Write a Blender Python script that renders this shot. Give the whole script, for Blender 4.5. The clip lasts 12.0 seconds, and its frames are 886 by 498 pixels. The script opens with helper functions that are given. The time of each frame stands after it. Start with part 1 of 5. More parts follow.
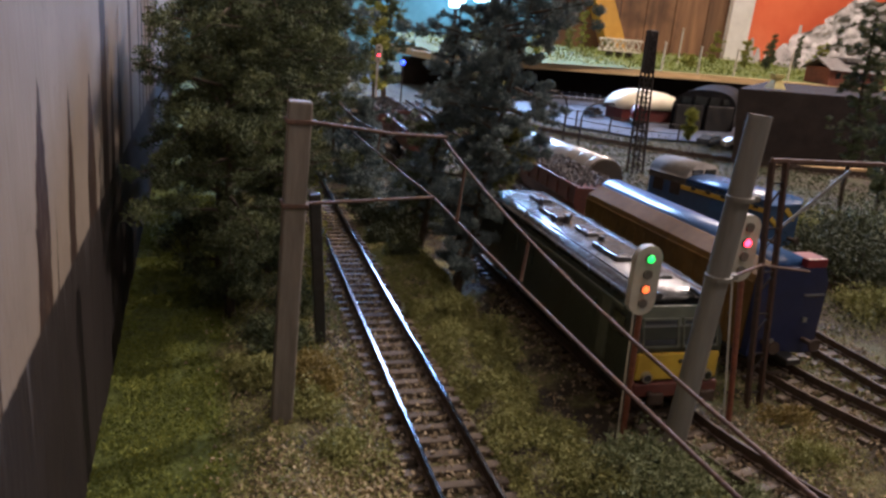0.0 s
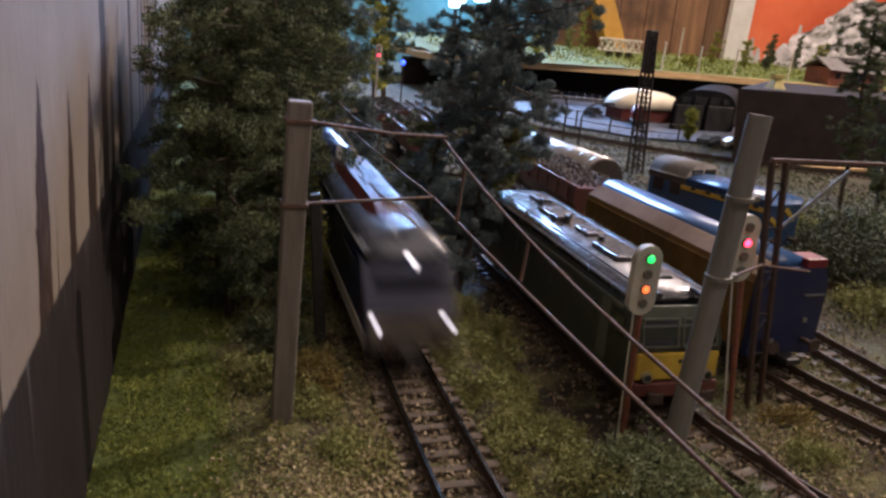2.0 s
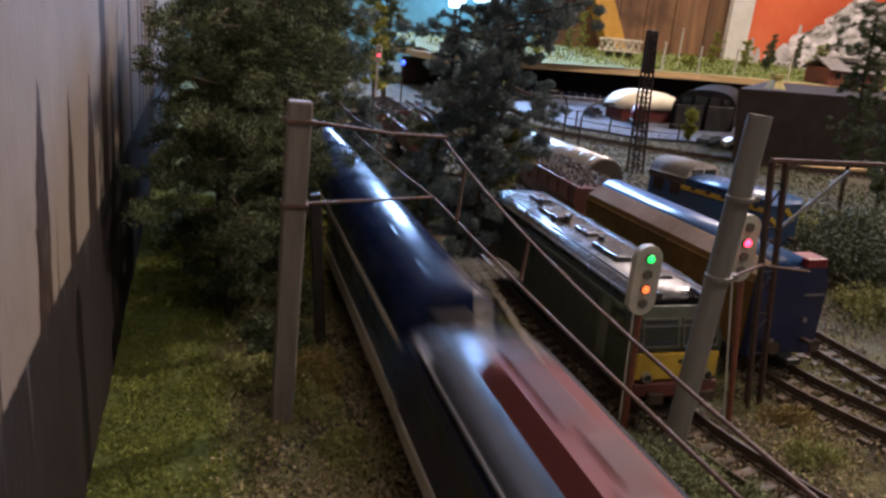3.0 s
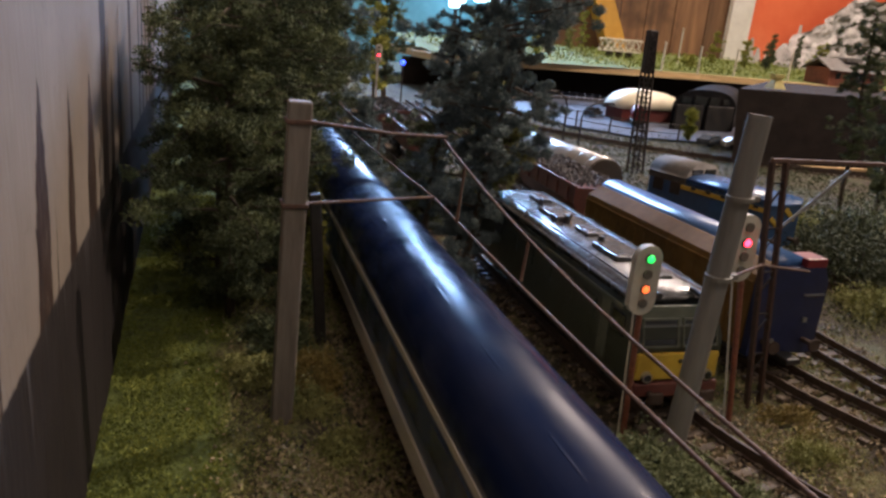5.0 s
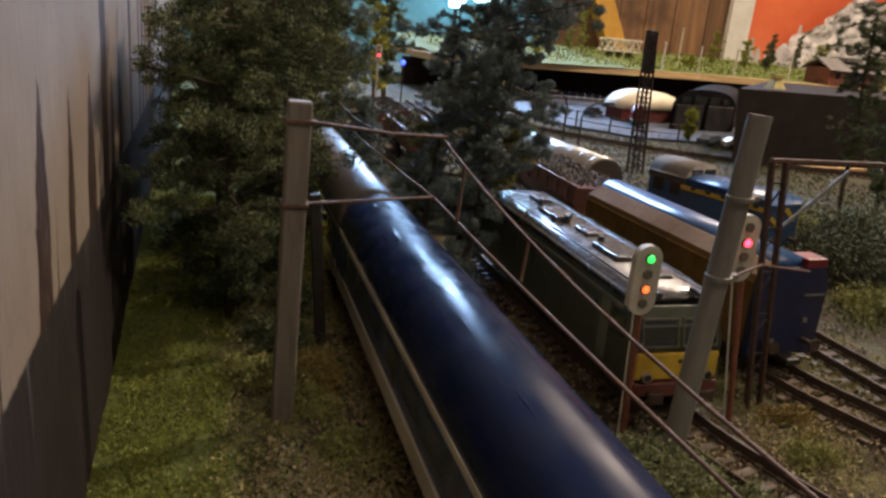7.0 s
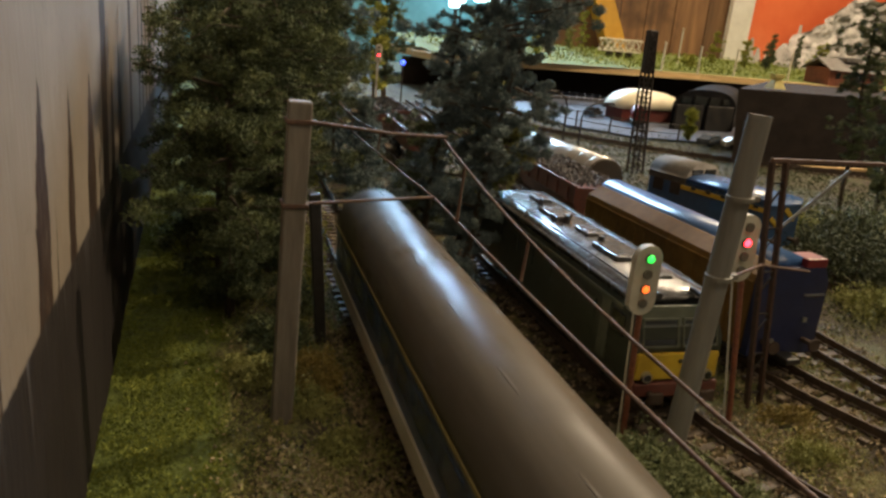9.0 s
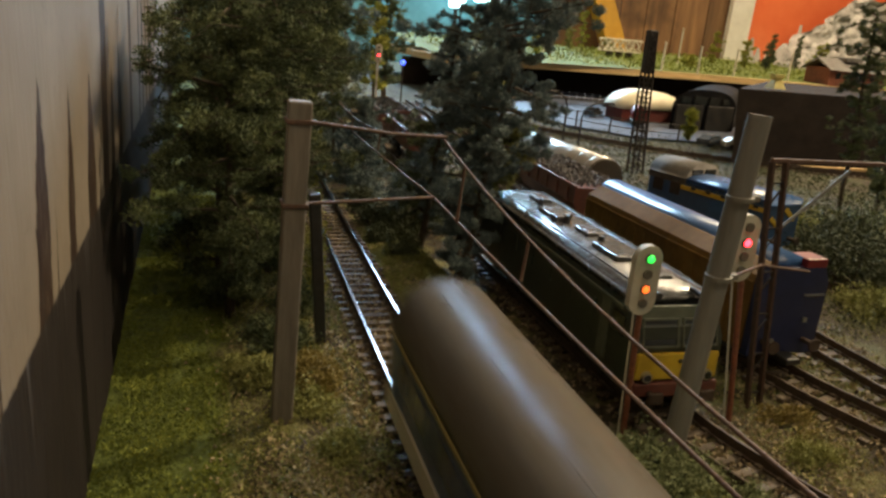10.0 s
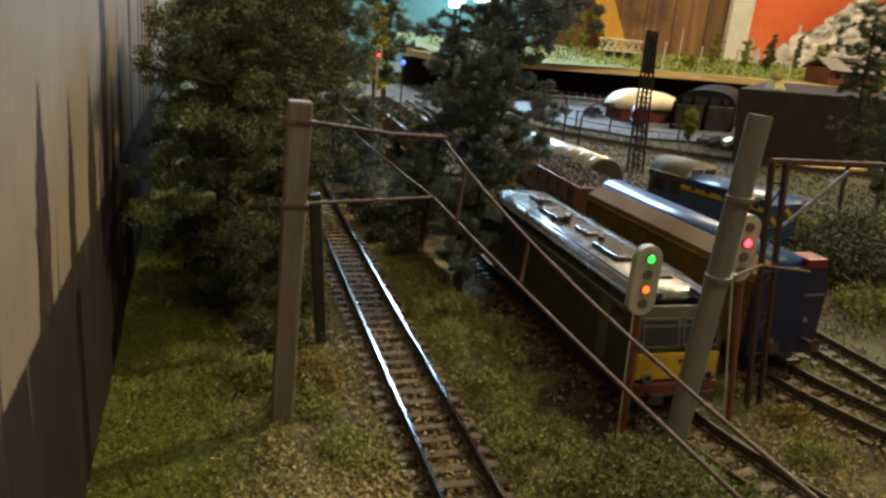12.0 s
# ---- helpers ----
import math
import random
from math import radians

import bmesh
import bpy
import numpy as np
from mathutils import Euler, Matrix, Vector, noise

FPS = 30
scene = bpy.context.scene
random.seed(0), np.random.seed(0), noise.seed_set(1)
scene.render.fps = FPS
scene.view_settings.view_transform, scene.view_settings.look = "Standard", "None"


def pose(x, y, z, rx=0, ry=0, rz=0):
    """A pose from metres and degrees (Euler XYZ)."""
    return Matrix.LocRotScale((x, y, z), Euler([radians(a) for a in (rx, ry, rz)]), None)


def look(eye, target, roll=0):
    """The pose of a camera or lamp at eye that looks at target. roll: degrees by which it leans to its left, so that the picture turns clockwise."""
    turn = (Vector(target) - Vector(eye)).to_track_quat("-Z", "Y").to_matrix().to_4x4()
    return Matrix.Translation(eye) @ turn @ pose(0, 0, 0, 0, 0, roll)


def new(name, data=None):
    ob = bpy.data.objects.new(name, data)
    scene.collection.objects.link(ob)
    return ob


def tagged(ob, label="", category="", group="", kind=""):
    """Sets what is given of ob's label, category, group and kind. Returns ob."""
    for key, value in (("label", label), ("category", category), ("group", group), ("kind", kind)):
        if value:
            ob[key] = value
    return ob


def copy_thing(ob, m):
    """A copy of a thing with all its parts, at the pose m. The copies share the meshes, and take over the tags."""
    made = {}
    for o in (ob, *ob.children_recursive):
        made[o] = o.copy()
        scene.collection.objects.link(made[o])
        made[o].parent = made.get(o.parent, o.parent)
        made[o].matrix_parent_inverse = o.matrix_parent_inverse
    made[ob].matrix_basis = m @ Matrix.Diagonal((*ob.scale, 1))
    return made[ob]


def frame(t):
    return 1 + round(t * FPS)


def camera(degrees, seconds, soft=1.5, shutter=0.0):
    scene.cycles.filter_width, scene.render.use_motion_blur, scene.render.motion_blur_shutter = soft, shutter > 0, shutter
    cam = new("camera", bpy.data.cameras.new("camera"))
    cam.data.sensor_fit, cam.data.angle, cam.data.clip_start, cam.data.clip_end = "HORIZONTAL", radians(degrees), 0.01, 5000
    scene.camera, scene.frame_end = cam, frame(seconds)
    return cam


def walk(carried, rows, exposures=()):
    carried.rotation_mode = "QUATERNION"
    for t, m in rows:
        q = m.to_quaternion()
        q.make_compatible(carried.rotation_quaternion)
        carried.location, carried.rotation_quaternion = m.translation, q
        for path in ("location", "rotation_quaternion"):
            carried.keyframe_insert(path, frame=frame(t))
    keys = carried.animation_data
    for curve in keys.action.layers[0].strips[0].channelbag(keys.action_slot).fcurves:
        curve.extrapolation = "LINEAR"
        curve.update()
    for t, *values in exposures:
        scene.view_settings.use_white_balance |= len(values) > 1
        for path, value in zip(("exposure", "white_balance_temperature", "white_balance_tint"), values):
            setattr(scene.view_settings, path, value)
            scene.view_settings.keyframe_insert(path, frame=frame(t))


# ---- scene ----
cam = camera(63.8, 12.0, soft=2.7, shutter=2.2)
EYE = (-0.0625, 0.0, 0.1205)
AIM = (0.2288, 0.9108, -0.1719)
walk(cam, [(0, look(EYE, AIM, 5.15)), (12, look(EYE, AIM, 5.15))],
     exposures=[(0, 0.1, 5350, 32), (2.5, 0.1, 5350, 32), (5.5, 0.05, 5550, 28), (7.0, 0.05, 5800, 25), (9.0, 0.05, 6300, 15), (12, 0.1, 6500, 10)])

# ---- world and lamps: daylight through the far window, one warm lamp overhead, two added fills ----
world = bpy.data.worlds.new("world")
scene.world = world
world.use_nodes = True
wn = world.node_tree
sky = wn.nodes.new("ShaderNodeTexSky")
sky.sky_type = "NISHITA"
sky.sun_disc = False
sky.sun_elevation, sky.sun_rotation = radians(35), radians(10)
wn.links.new(sky.outputs[0], wn.nodes["Background"].inputs[0])
wn.nodes["Background"].inputs[1].default_value = 0.12


def area_lamp(name, eye, target, size_x, size_y, watts, colour):
    data = bpy.data.lights.new(name, "AREA")
    data.shape, data.size, data.size_y = "RECTANGLE", size_x, size_y
    data.energy, data.color = watts, colour
    ob = new(name, data)
    ob.matrix_world = look(eye, target)
    return ob


area_lamp("ceiling_lamp", (1.27, 0.64, 1.30), (0.0, 0.25, 0.0), 0.05, 0.05, 30, (1.0, 0.80, 0.50))
area_lamp("window_daylight", (0.80, 2.92, 1.12), (0.2, 0.3, 0.0), 0.34, 0.62, 78, (0.45, 0.74, 1.0))
# unseen fills, added to brighten the far deck and the wall behind the trees
for lamp_y, lamp_x, watts in ((1.65, 1.40, 56), (-0.70, 0.30, 13)):
    area_lamp("room_fill", (lamp_x, lamp_y, 1.70), (lamp_x * 0.9, lamp_y + 0.25, 0.0), 0.9, 0.9, watts, (1.0, 0.80, 0.52))

# ---- materials ----


def ramp(nt, fac, stops):
    node = nt.nodes.new("ShaderNodeValToRGB")
    while len(node.color_ramp.elements) < len(stops):
        node.color_ramp.elements.new(0.5)
    for el, (p, c) in zip(node.color_ramp.elements, stops):
        el.position, el.color = p, (*c, 1)
    nt.links.new(fac, node.inputs[0])
    return node.outputs[0]


def noise_at(nt, vec, scale, detail=4, rough=0.6):
    node = nt.nodes.new("ShaderNodeTexNoise")
    node.inputs["Scale"].default_value = scale
    node.inputs["Detail"].default_value = detail
    node.inputs["Roughness"].default_value = rough
    nt.links.new(vec, node.inputs["Vector"])
    return node.outputs["Fac"]


def mixed(nt, fac, a, b, mode="MIX"):
    node = nt.nodes.new("ShaderNodeMix")
    node.data_type, node.blend_type = "RGBA", mode
    for sock, v in ((node.inputs[0], fac), (node.inputs[6], a), (node.inputs[7], b)):
        if isinstance(v, (int, float)):
            sock.default_value = v
        elif isinstance(v, tuple):
            sock.default_value = (*v, 1)
        else:
            nt.links.new(v, sock)
    return node.outputs[2]


def sums(nt, op, a, b=0.0, clamp=False):
    node = nt.nodes.new("ShaderNodeMath")
    node.operation, node.use_clamp = op, clamp
    for sock, v in ((node.inputs[0], a), (node.inputs[1], b)):
        if isinstance(v, (int, float)):
            sock.default_value = v
        else:
            nt.links.new(v, sock)
    return node.outputs[0]


def base_mat(name):
    m = bpy.data.materials.new(name)
    m.use_nodes = True
    nt = m.node_tree
    return m, nt, nt.nodes["Principled BSDF"], nt.nodes.new("ShaderNodeTexCoord").outputs["Object"]


def scaled(nt, vec, s):
    node = nt.nodes.new("ShaderNodeMapping")
    node.inputs["Scale"].default_value = s
    nt.links.new(vec, node.inputs["Vector"])
    return node.outputs[0]


def relief(nt, bsdf, height, depth, strength=0.6):
    node = nt.nodes.new("ShaderNodeBump")
    node.inputs["Distance"].default_value = depth
    node.inputs["Strength"].default_value = strength
    nt.links.new(height, node.inputs["Height"])
    nt.links.new(node.outputs[0], bsdf.inputs["Normal"])


def grained(name, dark, light, rough=0.6, metal=0.0, scale=300.0, stretch=(1, 1, 1), bump=0.0002, island=0.0, piece=0.0, dirt=(0.05, 0.04, 0.03), dirty=0.35, gloss=0.5):
    """Two-scale grain between two colours, with blotches of dirt; island or piece: how far single pieces differ."""
    m, nt, bsdf, vec = base_mat(name)
    v = scaled(nt, vec, stretch)
    fine = noise_at(nt, v, scale, 5)
    broad = noise_at(nt, v, scale * 0.13, 3)
    col = ramp(nt, fine, [(0.3, dark), (0.7, light)])
    spots = sums(nt, "MULTIPLY", sums(nt, "MULTIPLY", sums(nt, "SUBTRACT", broad, 0.45, True), 5.0, True), dirty)
    col = mixed(nt, spots, col, dirt)
    if island or piece:
        src = nt.nodes.new("ShaderNodeNewGeometry").outputs["Random Per Island"] if island else nt.nodes.new("ShaderNodeObjectInfo").outputs["Random"]
        k = island or piece
        col = mixed(nt, 1.0, col, ramp(nt, src, [(0.0, (1 - k,) * 3), (1.0, (1 + k, 1 + k * 0.9, 1 + k * 0.7))]), "MULTIPLY")
    nt.links.new(col, bsdf.inputs["Base Color"])
    bsdf.inputs["Metallic"].default_value = metal
    bsdf.inputs["Specular IOR Level"].default_value = gloss
    nt.links.new(ramp(nt, broad, [(0.3, (max(rough - 0.08, 0.05),) * 3), (0.7, (min(rough + 0.12, 1),) * 3)]), bsdf.inputs["Roughness"])
    if bump:
        relief(nt, bsdf, fine, bump)
    return m


def glowing(name, colour, strength):
    m, nt, bsdf, vec = base_mat(name)
    bsdf.inputs["Base Color"].default_value = (*colour, 1)
    bsdf.inputs["Emission Color"].default_value = (*colour, 1)
    bsdf.inputs["Emission Strength"].default_value = strength
    return m


def leaf_mat(name, dark, mid, light):
    m, nt, bsdf, vec = base_mat(name)
    rnd = nt.nodes.new("ShaderNodeNewGeometry").outputs["Random Per Island"]
    # broad noise puts lit and shaded clumps into the leaf colour
    broad = noise_at(nt, vec, 75, 3)
    f = sums(nt, "ADD", sums(nt, "MULTIPLY", rnd, 0.28), sums(nt, "MULTIPLY", broad, 0.86))
    nt.links.new(ramp(nt, f, [(0.25, dark), (0.55, mid), (0.9, light)]), bsdf.inputs["Base Color"])
    bsdf.inputs["Roughness"].default_value = 0.85
    return m


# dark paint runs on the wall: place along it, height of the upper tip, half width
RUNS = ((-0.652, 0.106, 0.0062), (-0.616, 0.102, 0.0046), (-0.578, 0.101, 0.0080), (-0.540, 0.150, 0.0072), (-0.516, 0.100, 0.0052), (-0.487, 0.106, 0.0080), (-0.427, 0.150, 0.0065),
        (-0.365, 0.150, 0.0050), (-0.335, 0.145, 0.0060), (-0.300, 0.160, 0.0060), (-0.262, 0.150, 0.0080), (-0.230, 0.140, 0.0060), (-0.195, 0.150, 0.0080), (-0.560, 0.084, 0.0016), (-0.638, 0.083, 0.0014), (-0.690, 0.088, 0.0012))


def wall_paint():
    """Old cream paint over a dark foot, with single dark runs that taper upwards and pale drips on the foot."""
    m, nt, bsdf, vec = base_mat("streaked_wall_paint")
    sep = nt.nodes.new("ShaderNodeSeparateXYZ")
    nt.links.new(vec, sep.inputs[0])
    z = sep.outputs[2]
    wide = noise_at(nt, scaled(nt, vec, (0.0, 1.0, 0.06)), 60, 2, 0.55)
    thin = noise_at(nt, scaled(nt, vec, (0.0, 1.0, 0.02)), 260, 3, 0.65)
    blot = noise_at(nt, vec, 25, 4)
    rough_edge = noise_at(nt, scaled(nt, vec, (0.0, 1.0, 0.35)), 330, 3, 0.7)
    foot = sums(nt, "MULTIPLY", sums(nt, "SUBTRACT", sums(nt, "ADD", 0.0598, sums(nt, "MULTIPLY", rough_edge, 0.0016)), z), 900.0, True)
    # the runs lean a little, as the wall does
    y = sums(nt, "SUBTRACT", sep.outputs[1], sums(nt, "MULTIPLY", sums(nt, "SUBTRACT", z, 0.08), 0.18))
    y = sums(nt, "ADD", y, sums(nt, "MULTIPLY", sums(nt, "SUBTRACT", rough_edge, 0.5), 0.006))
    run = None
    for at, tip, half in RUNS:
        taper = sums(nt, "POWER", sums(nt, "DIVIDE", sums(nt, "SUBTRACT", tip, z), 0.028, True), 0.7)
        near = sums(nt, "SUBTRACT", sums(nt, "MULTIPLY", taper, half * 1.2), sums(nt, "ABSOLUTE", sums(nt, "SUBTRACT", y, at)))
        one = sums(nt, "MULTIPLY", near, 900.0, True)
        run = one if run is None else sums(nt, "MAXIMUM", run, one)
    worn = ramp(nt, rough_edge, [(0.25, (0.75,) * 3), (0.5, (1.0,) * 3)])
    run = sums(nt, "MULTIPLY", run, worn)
    fine = noise_at(nt, scaled(nt, vec, (1.0, 1.0, 0.15)), 500, 4)
    paint = ramp(nt, blot, [(0.25, (0.145, 0.121, 0.094)), (0.75, (0.21, 0.181, 0.145))])
    paint = mixed(nt, sums(nt, "MULTIPLY", sums(nt, "SUBTRACT", wide, 0.5, True), 2.2, True), paint, (0.17, 0.135, 0.10))
    paint = mixed(nt, sums(nt, "MULTIPLY", sums(nt, "SUBTRACT", fine, 0.5, True), 1.2, True), paint, (0.22, 0.18, 0.14))
    crack = sums(nt, "MULTIPLY", sums(nt, "SUBTRACT", 0.012, sums(nt, "ABSOLUTE", sums(nt, "SUBTRACT", noise_at(nt, scaled(nt, vec, (1.0, 1.0, 0.3)), 38, 5, 0.7), 0.43))), 60.0, True)
    paint = mixed(nt, sums(nt, "MULTIPLY", crack, 0.35), paint, (0.08, 0.06, 0.05))
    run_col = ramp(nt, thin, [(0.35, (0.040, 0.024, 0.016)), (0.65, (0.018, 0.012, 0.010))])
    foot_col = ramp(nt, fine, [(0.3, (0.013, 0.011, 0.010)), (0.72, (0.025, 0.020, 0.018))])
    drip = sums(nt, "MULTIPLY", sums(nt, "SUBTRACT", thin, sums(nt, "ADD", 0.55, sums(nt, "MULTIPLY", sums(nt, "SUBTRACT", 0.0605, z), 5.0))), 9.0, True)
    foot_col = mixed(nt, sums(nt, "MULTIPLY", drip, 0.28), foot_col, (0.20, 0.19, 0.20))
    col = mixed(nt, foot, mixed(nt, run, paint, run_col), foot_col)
    nt.links.new(col, bsdf.inputs["Base Color"])
    bsdf.inputs["Roughness"].default_value = 0.7
    bsdf.inputs["Specular IOR Level"].default_value = 0.12
    relief(nt, bsdf, sums(nt, "ADD", fine, run), 0.0004)
    return m


def ground_mat():
    m, nt, bsdf, vec = base_mat("scenic_ground")
    sep = nt.nodes.new("ShaderNodeSeparateXYZ")
    nt.links.new(vec, sep.inputs[0])
    n1, n2, n3 = noise_at(nt, vec, 45, 4), noise_at(nt, vec, 500, 5), noise_at(nt, vec, 1500, 3)
    x = sums(nt, "ADD", sep.outputs[0], sums(nt, "MULTIPLY", sums(nt, "SUBTRACT", n1, 0.5), 0.05))
    earth = ramp(nt, n2, [(0.3, (0.024, 0.017, 0.010)), (0.6, (0.052, 0.039, 0.022)), (0.8, (0.10, 0.078, 0.045))])
    grass = ramp(nt, n2, [(0.3, (0.05, 0.07, 0.010)), (0.7, (0.12, 0.15, 0.022))])
    olive = ramp(nt, n2, [(0.3, (0.08, 0.08, 0.026)), (0.7, (0.19, 0.17, 0.065))])
    g = sums(nt, "MULTIPLY", sums(nt, "SUBTRACT", -0.058, x), 120.0, True)
    far = sums(nt, "MULTIPLY", sums(nt, "SUBTRACT", x, 0.2), 30.0, True)
    patch = sums(nt, "MULTIPLY", sums(nt, "SUBTRACT", n1, 0.46), 10.0, True)
    col = mixed(nt, patch, earth, olive)
    col = mixed(nt, g, col, grass)
    col = mixed(nt, sums(nt, "MULTIPLY", far, patch), col, ramp(nt, n2, [(0.3, (0.022, 0.025, 0.009)), (0.7, (0.058, 0.060, 0.022))]))
    nt.links.new(col, bsdf.inputs["Base Color"])
    bsdf.inputs["Roughness"].default_value = 0.95
    relief(nt, bsdf, sums(nt, "ADD", n2, n3), 0.0012, 1.0)
    return m


def plank_mat(name, dark, light, rough=0.6):
    m, nt, bsdf, vec = base_mat(name)
    n1 = noise_at(nt, scaled(nt, vec, (6, 6, 0.6)), 6, 5)
    n2 = noise_at(nt, vec, 4, 4)
    col = ramp(nt, n1, [(0.3, dark), (0.7, light)])
    col = mixed(nt, sums(nt, "MULTIPLY", sums(nt, "SUBTRACT", n2, 0.47, True), 6.0, True), col, (dark[0] * 0.35, dark[1] * 0.35, dark[2] * 0.35))
    col = mixed(nt, 1.0, col, ramp(nt, nt.nodes.new("ShaderNodeObjectInfo").outputs["Random"], [(0, (0.7, 0.7, 0.7)), (1, (1.25, 1.2, 1.15))]), "MULTIPLY")
    nt.links.new(col, bsdf.inputs["Base Color"])
    bsdf.inputs["Roughness"].default_value = rough
    relief(nt, bsdf, n1, 0.002)
    return m


